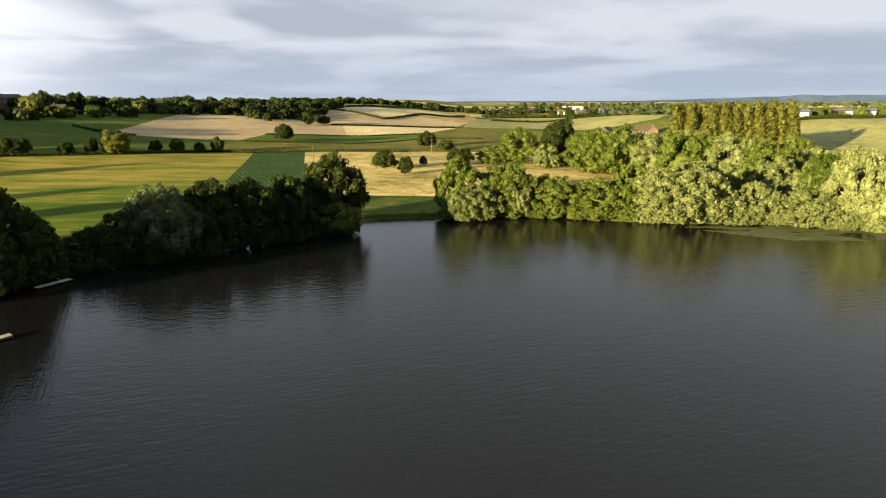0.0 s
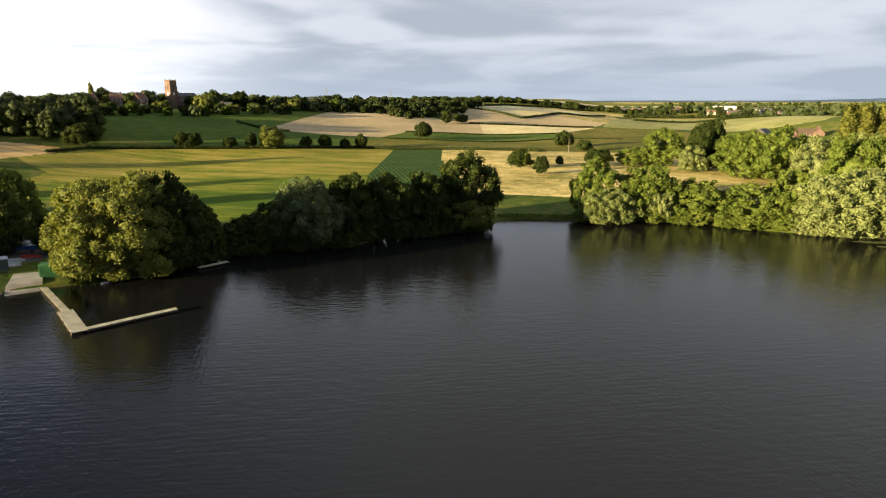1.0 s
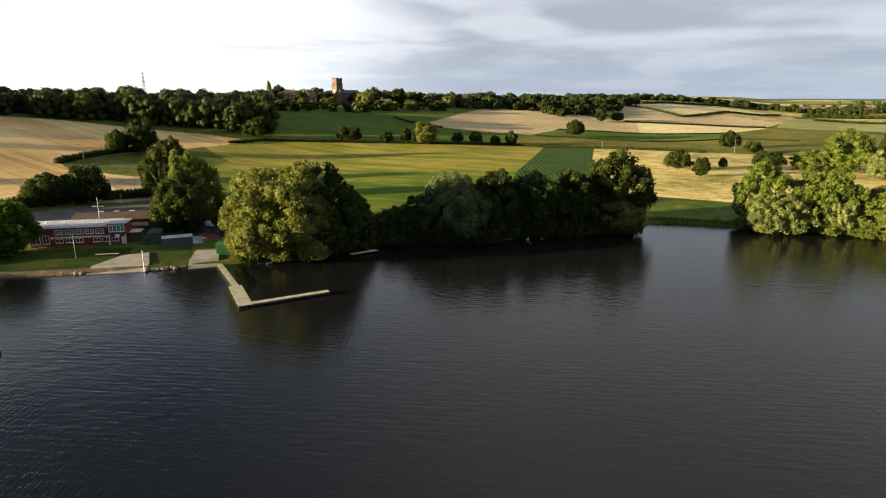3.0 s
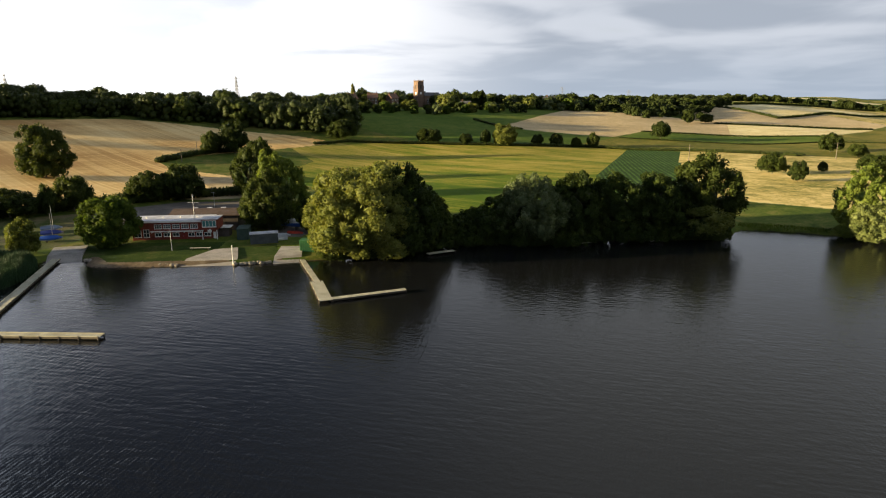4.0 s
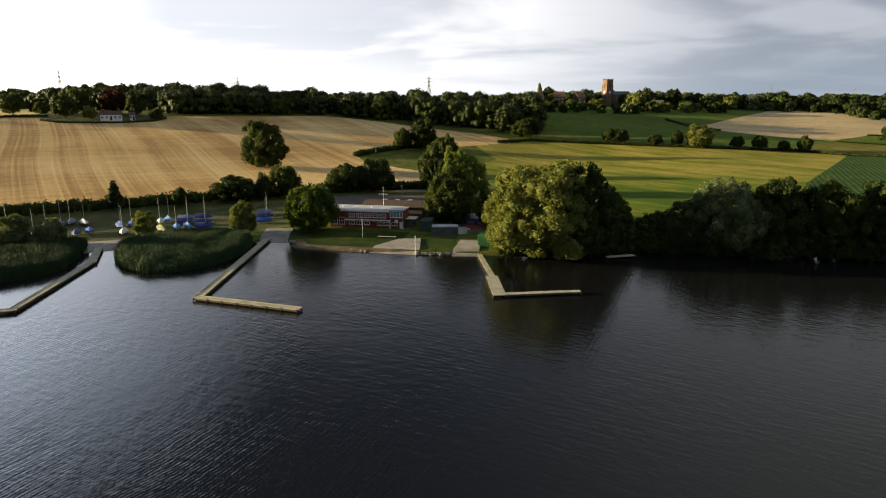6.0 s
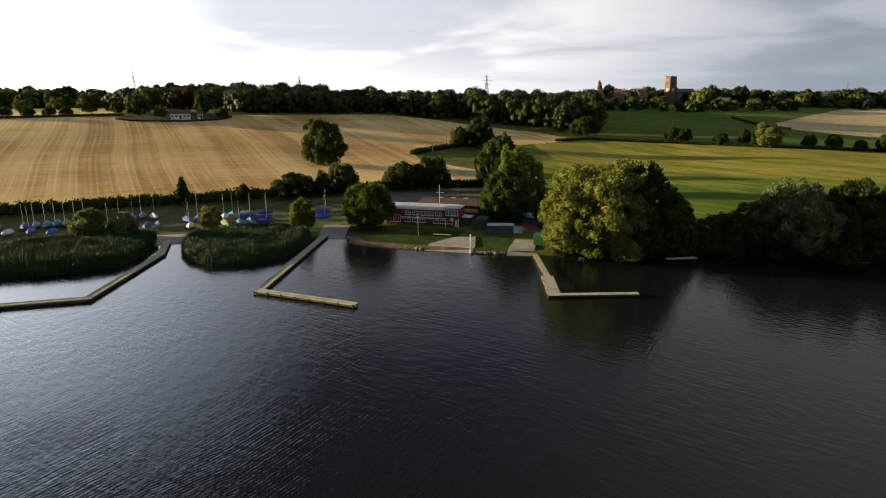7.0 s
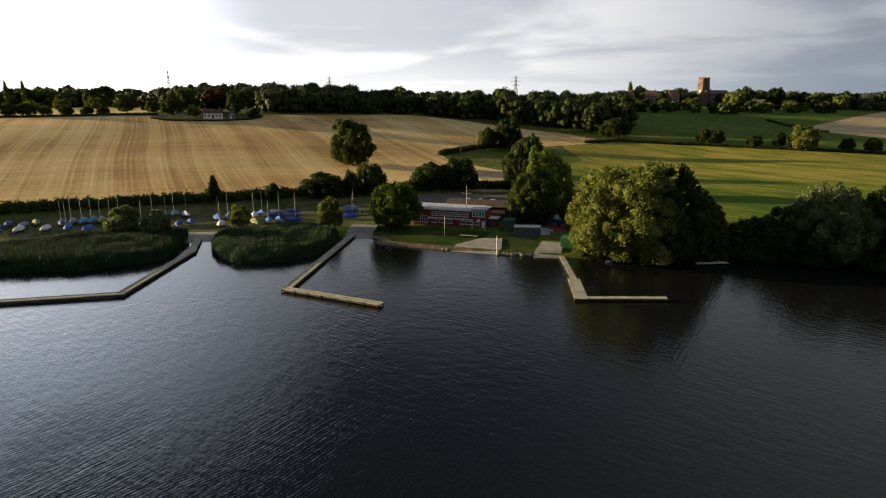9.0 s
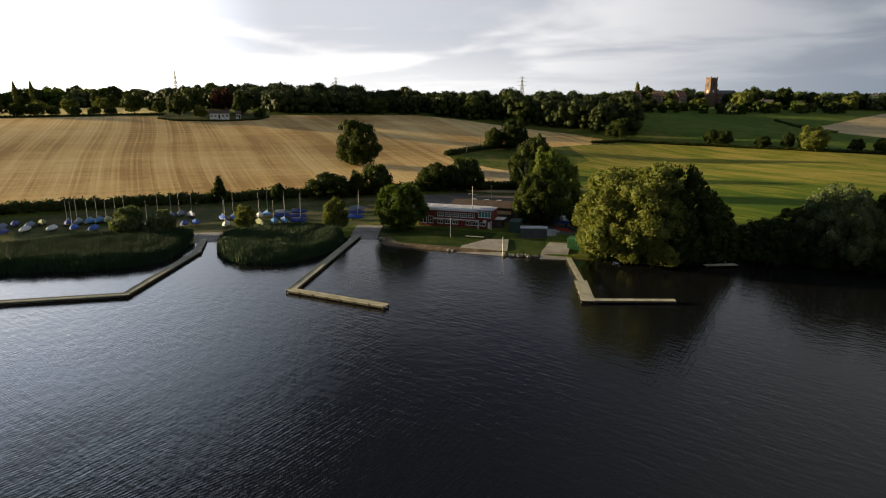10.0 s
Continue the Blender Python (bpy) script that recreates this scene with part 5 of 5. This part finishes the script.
launch = thing("motor_launch", -105.8, 100.5, float(land(-105.8, 100.5)), 200, "small motor launch with a blue hull and white cabin ashore", "motorboat")
part("hull", hull_bm(6.2, 2.3, 1.0, 0.5), BLUE_HULL, launch)
part("deck", box(-2.6, -0.95, 1.46, 1.7, 0.95, 1.56, 0.04), HULL, launch)
cab = part("cabin", box(-1.2, -0.8, 1.562, 1.3, 0.8, 2.35, 0.18), HULL, launch, "white cabin")
part("windscreen", box(1.25, -0.6, 1.75, 1.33, 0.6, 2.15, 0.02), GLASS, cab)
part("mast", rod([(-0.2, 0, 2.3), (-0.2, 0, 3.9)], [0.05, 0.03], 6), ALLOY, launch)
for x in (-1.6, 1.2):
    part("cradle", box(x - 0.1, -0.8, 0, x + 0.1, 0.8, 0.62, 0.02), TIMBER, launch)
for k, (x, y, m, lab) in enumerate([(-101.6, 97.6, RED_HULL, "upturned orange-red rowing boat on the grass"), (-102.4, 94.6, HULL, "upturned white rowing boat by the container"), (-101.3, 92.6, HULL, "upturned white rowing boat by the container"), (-99.9, 91.2, HULL, "upturned white rowing boat by the container")]):
    t = thing("rowing_boat", x, y, float(land(x, y)) + 0.52, 25 + 6 * k, lab, "rowing boat")
    bm = hull_bm(3.6, 1.4, 0.5, 0)
    bmesh.ops.rotate(bm, matrix=Matrix.Rotation(math.pi, 3, "X"), verts=bm.verts)
    part("hull", bm, m, t)
    part("keel", box(-1.4, -0.03, 0.0, 1.2, 0.03, 0.05), m, t)

# small fishing stages under the trees
for k, (x, y, turn, L) in enumerate([(-66.6, 99.0, 62, 6.2), (-45.4, 122.6, 55, 3.6), (-33.2, 133.4, 35, 3.4)]):
    t = thing("fishing_stage", x, y, 0, turn, "short weathered plank fishing stage under the trees", "jetty", "fishing stages")
    for j in range(int(L / 0.3)):
        part("plank", box(j * 0.3, -0.7, 0.33, j * 0.3 + 0.27, 0.7, 0.38, 0.01), PLANK, t)
    for px in (0.2, L - 0.3):
        for py in (-0.6, 0.6):
            part("pile", rod([(px, py, -1.6), (px, py, 0.45)], [0.07, 0.07], 6), TIMBER, t)


# ---- reeds and weed ----
def reeds(loop, dens, high, label, seed, wide=0.05, leaf="reed"):
    rng = np.random.default_rng(seed)
    loop = smooth_loop(loop, 4)
    (xa, ya), (xb, yb) = loop.min(0), loop.max(0)
    n = int((xb - xa) * (yb - ya) * dens)
    px, py = rng.uniform(xa, xb, n), rng.uniform(ya, yb, n)
    keep = inside(px, py, loop)
    px, py = px[keep], py[keep]
    n = len(px)
    z = np.maximum(land(px, py), -0.3)
    patch = np.array([noise.noise(Vector((a * 0.25, b * 0.25, seed))) for a, b in zip(px, py)])
    h = high * (0.85 + 0.35 * patch + rng.uniform(-0.18, 0.18, n))
    a = rng.uniform(0, 6.28, n)
    sx, sy = np.cos(a) * wide / 2, np.sin(a) * wide / 2
    lx, ly = rng.normal(scale=0.16, size=n), rng.normal(scale=0.16, size=n)
    v = np.stack([np.stack([px - sx, py - sy, z - 0.1], 1), np.stack([px + sx, py + sy, z - 0.1], 1),
                  np.stack([px + lx * 0.4 + sx, py + ly * 0.4 + sy, z + h * 0.65], 1), np.stack([px + lx, py + ly, z + h], 1),
                  np.stack([px + lx * 0.4 - sx, py + ly * 0.4 - sy, z + h * 0.65], 1)], 1).reshape(-1, 3)
    i = np.arange(n) * 5
    f = np.concatenate([np.stack([i, i + 1, i + 2], 1), np.stack([i, i + 2, i + 4], 1), np.stack([i + 4, i + 2, i + 3], 1)])
    return tagged(new("reeds", sheet("reeds", v, f, LEAF[leaf])), label, "reeds", kind="stuff")


reeds([(-136, -40), (-131, -8), (-125, 5), (-124.5, 17), (-137, 24.8), (-146, 25.6), (-151, 8), (-152, -40)], 62, 2.1, "dense dark-green reed bed along the lake edge", 61)
reeds([(-138, 33), (-126, 28), (-114, 30), (-111, 39), (-116, 49), (-126, 55), (-134, 53), (-139, 44)], 62, 2.1, "dense dark-green reed bed between the pontoons", 62)
reeds([(-18, 158), (-1, 161.5), (-1, 165), (-18, 163)], 16, 0.55, "low green reeds at the head of the bay", 63, 0.085, "lime")
weed_mat = worn("floating_weed", (0.07, 0.085, 0.03), (0.13, 0.14, 0.05), 0.5, 0.9)
rng2 = np.random.default_rng(9)
pads = np.stack([rng2.uniform(60, 128, 5200), rng2.uniform(126, 150, 5200)], 1)
front = np.interp(pads[:, 0], [60, 66, 78, 100, 128], [148, 142, 134, 133, 122])
back = np.interp(pads[:, 0], [60, 72, 88, 104, 128], [149, 151, 148, 141, 134])
ok = (pads[:, 1] > front) & (pads[:, 1] < back)
ok &= np.array([noise.noise(Vector((a * 0.10, b * 0.35, 4))) > -0.12 for a, b in pads])
pads = pads[ok]
an = np.arange(6) * math.pi / 3
pr = rng2.uniform(0.3, 0.95, len(pads))[:, None]
pv = np.stack([pads[:, :1] + np.cos(an) * pr * 1.7, pads[:, 1:] + np.sin(an) * pr, np.repeat(rng2.uniform(0.008, 0.03, len(pads))[:, None], 6, 1)], -1).reshape(-1, 3)
tagged(new("water_weed", sheet("water_weed", pv, np.arange(len(pads) * 6).reshape(-1, 6), weed_mat)), "floating mat of olive water weed near the bank", "water weed", kind="stuff")


# ---- church, village, farms and pylons ----
SANDSTONE = worn("red_sandstone", (0.13, 0.085, 0.062), (0.20, 0.135, 0.10), 0.25, 0.9, fine=2.0, bump=0.4, dist=0.1)
TILE = worn("red_clay_tiles", (0.15, 0.085, 0.062), (0.21, 0.125, 0.095), 0.6, 0.85, fine=4.0)
FARM_TILE = worn("weathered_brown_tiles", (0.085, 0.06, 0.046), (0.13, 0.09, 0.07), 0.6, 0.85, fine=4.0)
SLATE = worn("grey_slate", (0.065, 0.065, 0.075), (0.11, 0.11, 0.12), 0.6, 0.7, fine=4.0)
RENDER = worn("white_render", (0.62, 0.60, 0.55), (0.76, 0.74, 0.69), 0.3, 0.8, fine=3.0)
BUFF = worn("buff_render", (0.36, 0.33, 0.27), (0.48, 0.44, 0.37), 0.3, 0.8, fine=3.0)
HOUSE_BRICK = worn("old_brick", (0.11, 0.066, 0.05), (0.16, 0.10, 0.08), 0.4, 0.9, fine=4.0)


def gable_roof(L, W, z, rise, over=0.4, thick=0.25):
    bm = bmesh.new()
    for s in (-1, 1):
        vs = []
        for dz in (0, thick):
            vs += [bm.verts.new(v) for v in ((-over, s * (W / 2 + over), z - rise * over / (W / 2) + dz), (L + over, s * (W / 2 + over), z - rise * over / (W / 2) + dz), (L + over, 0, z + rise + dz), (-over, 0, z + rise + dz))]
        for f in ((0, 1, 2, 3), (7, 6, 5, 4), (0, 4, 5, 1), (1, 5, 6, 2), (2, 6, 7, 3), (3, 7, 4, 0)):
            bm.faces.new([vs[i] for i in f])
    bmesh.ops.recalc_face_normals(bm, faces=bm.faces)
    return bm


def walls(L, W, H, rise):
    """Four walls with gables, as one solid."""
    bm = bmesh.new()
    e = [[bm.verts.new((x, y, z)) for y, z in ((-W / 2, -1.5), (W / 2, -1.5), (W / 2, H), (0, H + rise), (-W / 2, H))] for x in (0, L)]
    bm.faces.new(e[0][::-1]), bm.faces.new(e[1])
    for k in range(5):
        bm.faces.new((e[0][k], e[0][(k + 1) % 5], e[1][(k + 1) % 5], e[1][k]))
    bmesh.ops.recalc_face_normals(bm, faces=bm.faces)
    return bm


def house(x, y, turn, L, W, H, rise, wall, roof, label, chimneys=1, name="house", category="house", bays=3, floors=2, z=None):
    t = thing(name, x, y, float(land(x, y)) if z is None else z, turn, label, category)
    part("wall", walls(L, W, H, rise), wall, t)
    r = part("roof", gable_roof(L, W, H + 0.02, rise), roof, t)
    for k in range(chimneys):
        cx = L * (0.12 + 0.76 * k / max(1, chimneys - 1)) if chimneys > 1 else L * 0.2
        part("chimney", box(cx - 0.5, -0.4, H + rise * 0.5, cx + 0.5, 0.4, H + rise + 1.4, 0.04), HOUSE_BRICK, r)
    for f in range(floors):
        for k in range(bays):
            wx = L * (k + 0.5) / bays
            zz = 0.9 + f * (H - 0.4) / floors
            if f == 0 and k == bays // 2:
                part("door", box(wx - 0.5, -W / 2 - 0.05, 0, wx + 0.5, -W / 2 - 0.003, 2.05), DARK_WALL, t)
                continue
            window(t, wx - 0.6, zz, wx + 0.6, zz + 1.2, y=-W / 2)
    return t


church = thing("church", -318, 455, float(land(-318, 455)), 72, "red sandstone parish church with a square battlemented tower", "church")
tw = part("tower", box(-3.7, -3.7, -2, 3.7, 3.7, 21.4), SANDSTONE, church)
part("string_course", box(-3.85, -3.85, 13.6, 3.85, 3.85, 14.0), SANDSTONE, tw)
for sx in (-1, 1):
    for sy in (-1, 1):
        part("buttress", box(sx * 3.7 - sx * 0.9, sy * 3.7 - sy * 0.9, -2, sx * 4.0, sy * 4.0, 17.5, 0.1), SANDSTONE, tw)
        part("pinnacle", rod([(sx * 3.4, sy * 3.4, 21.3), (sx * 3.4, sy * 3.4, 22.4), (sx * 3.4, sy * 3.4, 23.2)], [0.4, 0.3, 0.05], 6), SANDSTONE, tw)
for k in range(5):
    for turn in range(4):
        m = box(-3.7 + k * 1.58, -3.75, 21.38, -2.8 + k * 1.58, -3.35, 22.2)
        bmesh.ops.rotate(m, matrix=Matrix.Rotation(turn * math.pi / 2, 3, "Z"), verts=m.verts)
        part("merlon", m, SANDSTONE, tw)
for turn in range(4):
    m = prism([(-1.1, -3.76), (1.1, -3.76), (1.1, -3.68), (-1.1, -3.68)], 15.2, 18.6)
    bmesh.ops.rotate(m, matrix=Matrix.Rotation(turn * math.pi / 2, 3, "Z"), verts=m.verts)
    part("belfry_opening", m, DARK_WALL, tw)
    m = rod([(0, -3.7, 11.6), (0, -3.82, 11.6)], [1.1, 1.1], 16)
    bmesh.ops.rotate(m, matrix=Matrix.Rotation(turn * math.pi / 2, 3, "Z"), verts=m.verts)
    part("clock_face", m, WHITE, tw)
nave = part("nave", box(3.72, -5, -2, 26, 5, 9.5), SANDSTONE, church)
rf = gable_roof(21.5, 10, 9.52, 2.6)
bmesh.ops.translate(rf, vec=(4.6, 0, 0), verts=rf.verts)
part("nave_roof", rf, SLATE, church)
for k in range(5):
    window(church, 7 + k * 4, 3.0, 9 + k * 4, 7.0, y=-5.0, panes=3)

church.scale = (0.82, 0.82, 1.0)

V = "brick village house with a red tiled roof among trees"
house(-352, 385, 36, 8, 7, 5.2, 3.2, HOUSE_BRICK, TILE, V, 2, z=24.5)
house(-343, 391, 75, 8, 7, 5.4, 3.4, HOUSE_BRICK, TILE, V, 2, z=25.0)
house(-335, 407, 40, 8, 7, 5.4, 3.4, HOUSE_BRICK, TILE, V, 2, z=25.5)
house(-322, 418, 80, 8, 6.5, 5.2, 3.2, HOUSE_BRICK, TILE, V, 2, z=25.5)
house(-262, 432, 30, 8, 6, 4.2, 2.6, RENDER, SLATE, "white rendered cottage with a slate roof at the village edge", 1)
house(-238, 536, 20, 16, 7, 5.0, 2.0, RENDER, SLATE, "long pale house at the end of the village", 1, z=24)
cottage = house(-369.5, 82.5, 73, 10, 5.0, 3.0, 1.5, RENDER, FARM_TILE, "long white cottage with a brown tiled roof at the field's edge", 2, name="cottage", category="cottage", bays=5, floors=1)
house(-369, 96.5, 73, 2.6, 3.4, 2.8, 1.2, RENDER, FARM_TILE, "small white outhouse beside the cottage", 0, name="outhouse", category="outhouse", bays=2, floors=1)
house(144, 474, 8, 15, 8, 2.4, 3.8, HOUSE_BRICK, FARM_TILE, "farmhouse with weathered brown roofs beyond the wood", 2, name="farmhouse", category="farmhouse", bays=5)
house(156, 468, 75, 9, 7, 2.4, 3.4, HOUSE_BRICK, FARM_TILE, "brown-roofed wing of the farm beyond the wood", 1, name="farmhouse", category="farmhouse", bays=3, floors=1)
house(122, 478, 60, 14, 8, 4.0, 3.0, DARK_WALL, SLATE, "dark farm building beside the brown-roofed farmhouse", 0, name="barn", category="barn", bays=3, floors=1)
E_LAB = "pale rendered house with a grey roof above the green field"
for k, (x, y, t, L) in enumerate([(256, 470, -25, 12), (272, 476, 62, 7), (303, 509, -28, 10), (322, 520, -20, 10), (344, 526, -30, 11)]):
    house(x, y, t, L, 6.5, 4.4, 2.2, RENDER if k != 2 else HOUSE_BRICK, SLATE, E_LAB, 1, bays=3)
for k, (x, y, h, r) in enumerate([(244, 462, 7, 4), (283, 480, 8, 4.5), (294, 490, 9, 4.5), (312, 500, 6, 3.5), (334, 508, 8, 4), (362, 520, 11, 6), (380, 520, 10, 6), (350, 505, 5, 3)]):
    FAR_SUNLIT.plant("tree", x, y, h, r, "sunlit garden tree by the houses on the rise", group="garden trees on the rise", pick=k)
T_LAB = "distant pale house in the town on the plain"
rng = random.Random(12)
for k in range(26):
    x, y = rng.uniform(60, 330), rng.uniform(1080, 1420)
    house(x, y, rng.uniform(-40, 40), rng.uniform(8, 15), 7, rng.uniform(3.4, 4.8), 2.6, BUFF if k % 3 else HOUSE_BRICK, SLATE if k % 2 else TILE, T_LAB, 1, bays=2)
shop = thing("warehouse", 250, 1300, float(land(250, 1300)), 10, "long white warehouse far out on the plain", "warehouse")
part("wall", box(0, 0, -1, 38, 16, 9), RENDER, shop)
part("roof", box(-0.5, -0.5, 9.002, 38.5, 16.5, 9.6), FELT, shop)


PYLON = worn("dull_pylon_steel", (0.16, 0.165, 0.175), (0.22, 0.225, 0.235), 0.5, 0.6)


def pylon(x, y, top):
    z = float(land(x, y))
    t = thing("pylon", x, y, z, 20, "grey lattice electricity pylon on the skyline", "pylon", "pylons")
    H = top - z
    lv = [(0, 3.2), (0.35, 1.9), (0.6, 1.05), (1.0, 0.25)]
    for sx in (-1, 1):
        for sy in (-1, 1):
            part("leg", rod([(sx * w, sy * w, q * H) for q, w in lv], [0.26, 0.24, 0.2, 0.14], 4), PYLON, t)
    for a in range(7):
        q0, q1 = a / 8, (a + 1) / 8
        w0, w1 = (float(np.interp(q, [p for p, _ in lv], [w for _, w in lv])) for q in (q0, q1))
        bm = bmesh.new()
        for s in (-1, 1):
            for u in (-1, 1):
                rod([(-u * w0, s * w0, q0 * H), (u * w1, s * w1, q1 * H)], [0.11, 0.11], 4, bm)
                rod([(s * w0, -u * w0, q0 * H), (s * w1, u * w1, q1 * H)], [0.11, 0.11], 4, bm)
        part("bracing", bm, PYLON, t)
    for q, w in ((0.66, 5.5), (0.8, 6.5), (0.92, 4.5)):
        bm = rod([(-w, 0, q * H), (0, 0, q * H + 1.2), (w, 0, q * H)], [0.12, 0.2, 0.12], 4)
        rod([(-w, 0, q * H), (w, 0, q * H)], [0.12, 0.12], 4, bm)
        part("cross_arm", bm, PYLON, t)


for x, y, top in ((-709, 126, 59), (-663, 283, 54), (-556, 458, 54), (-571, 1386, 55), (-434, 1436, 47)):
    pylon(x, y, top)

# garden and field trees beyond the stubble
COPPER = Kind("copper", 7, 14, 50, 70, 0.6, "round", 0.1, 1, 21, 0.3)
G = "garden tree round the white cottage"
for k, (x, y, h, r) in enumerate([(-378, 68, 12.4, 6.3), (-376, 79, 7.2, 4.0), (-385, 104, 11.9, 5.2), (-369, 110, 6.0, 4.2), (-417, 83, 13.5, 7), (-405, 62, 7.4, 4.3), (-389, 104, 13.9, 3.4)]):
    (BUSH if k == 1 else ROUND).plant("tree", x, y, h, r, G, group="garden trees", pick=k)
for k, (x, y, h, r) in enumerate([(-530, 3, 8, 6), (-530, 22, 8.6, 6), (-525, 42, 9, 6)]):
    BUSH.plant("tree", x, y, h, r, "pale round tree in the field behind the hilltop hedge", group="field trees behind the hilltop", pick=k)
COPPER.plant("copper_beech", -404, 98, 14.7, 7.6, "dark red copper beech behind the white cottage")
hedge([(-372, 56), (-363, 62), (-358, 85), (-362, 107), (-372, 116)], 1.8, 0.9, "dark garden hedge in front of the cottage", 51, 3.0, 0.6)
hedge([(-404, -60), (-404, 0), (-400, 40), (-392, 62)], 2.2, 1.1, "field hedge along the top of the stubble", 52, 2.5, 0.7)
for k, (x, y, h, r) in enumerate([(-420, -19, 6.9, 6.1), (-412, -8, 6.9, 4.5), (-412, 0, 7.1, 5.2), (-412, 9, 5.5, 3.4), (-412, 19, 5.0, 4.1), (-411, 29, 4.8, 3.5), (-410, 37, 4.3, 3.6), (-427, 51, 11.2, 7.5), (-425, 64, 9, 5.2), (-559, 41, 14.7, 4.3), (-560, 22, 10.7, 4.3), (-558, 51, 11.2, 4.4)]):
    ROUND.plant("tree", x, y, h, r, "round tree along the hilltop hedge", group="hilltop trees", pick=k)
for x, y, h, r in ((-640, -12, 22.6, 1.9), (-640, 0, 22.6, 2.1), (-353, 410, 18.5, 2.3)):
    POPLAR.plant("poplar_tree", x, y, h, r, "slim dark poplar on the skyline", group="skyline poplars")
for k, (x, y, h, r) in enumerate([(-360, 430, 15.6, 7.1), (-284, 460, 14.4, 6.4), (-267, 470, 14.3, 7.1), (-325, 470, 13.8, 6.9), (-327, 431, 11.7, 7.6)]):
    ROUND.plant("tree", x, y, h, r, "tall village tree near the church", group="village trees", pick=k)
for k, (x, y, h, r) in enumerate([(-303, 388, 7.4, 5.0), (-288, 399, 8.6, 7.0), (-247, 424, 7.3, 6.0)]):
    BUSH.plant("tree", x, y, h, r, "sunlit yellow-green tree at the village edge", group="village edge trees", pick=k)

# greyer leaf mix for far trees: distance haze put into their colour
HAZY_WOOD = [("sallow", 3), ("gloom", 2), ("oak", 1)]
woodland("woodland", [(230, 560), (300, 545), (420, 590), (430, 640), (240, 620)], 11, 4, 8, MIXED_WOOD, "trees behind the houses on the eastern rise", 36, 1.0, 24)
woodland("woodland", [(60, 1180), (360, 1060), (600, 1100), (600, 1500), (60, 1450)], 27, 5, 10, HAZY_WOOD, "scattered trees among the town's houses", 37, 1.8, 16, 13, clumps=14)
woodland("woodland", [(250, 1700), (1800, 1500), (2400, 2400), (250, 2500)], 75, 7, 12, HAZY_WOOD, "far hedgerows and copses over the plain", 38, 3.0, 14, 20, clumps=12)
woodland("woodland", [(150, 1000), (260, 880), (420, 800), (440, 830), (270, 930), (170, 1040)], 22, 4, 8, HAZY_WOOD, "tree belt on the plain", 39, 1.5, 20, clumps=16)
hedge([(120, 420), (170, 424), (260, 452), (380, 486)], 3, 2.5, "dark hedge along the top of the green field", 53, 2.5, 0.8)
hedge([(60, 905), (190, 925), (330, 1000)], 6, 4.5, "belt of trees between far fields", 54, 1.2, 1.2)
hedge([(60, 760), (170, 800), (300, 860), (420, 880)], 3, 2.2, "field hedge on the far plain", 57, 1.6, 1.0)

# the hills beyond the plain, with the blue of the haze put into their colour
hills = bmesh.new()
top, low = [], []
for k in range(121):
    a = radians(-48 + k * 0.55)
    x, y = -math.sin(a) * 4700, math.cos(a) * 4700
    lift = 44 + 16 * noise.noise(Vector((k * 0.06, 3, 0))) + 7 * noise.noise(Vector((k * 0.31, 9, 0)))
    lift *= min(1.0, max(0.12, (60 - k) / 30)) if k > 30 else 1.0
    top.append(hills.verts.new((x, y, 10 + max(lift, 3)))), low.append(hills.verts.new((x * 0.97, y * 0.97, -5)))
for k in range(120):
    hills.faces.new((low[k], low[k + 1], top[k + 1], top[k]))
HILL = worn("haze_blue_hills", (0.05, 0.085, 0.145), (0.075, 0.115, 0.18), 0.004, 1.0, fine=0.02)
tagged(part("distant_hills", hills, HILL, None), "low hills on the far horizon, coloured blue for haze", "hills", kind="structure")
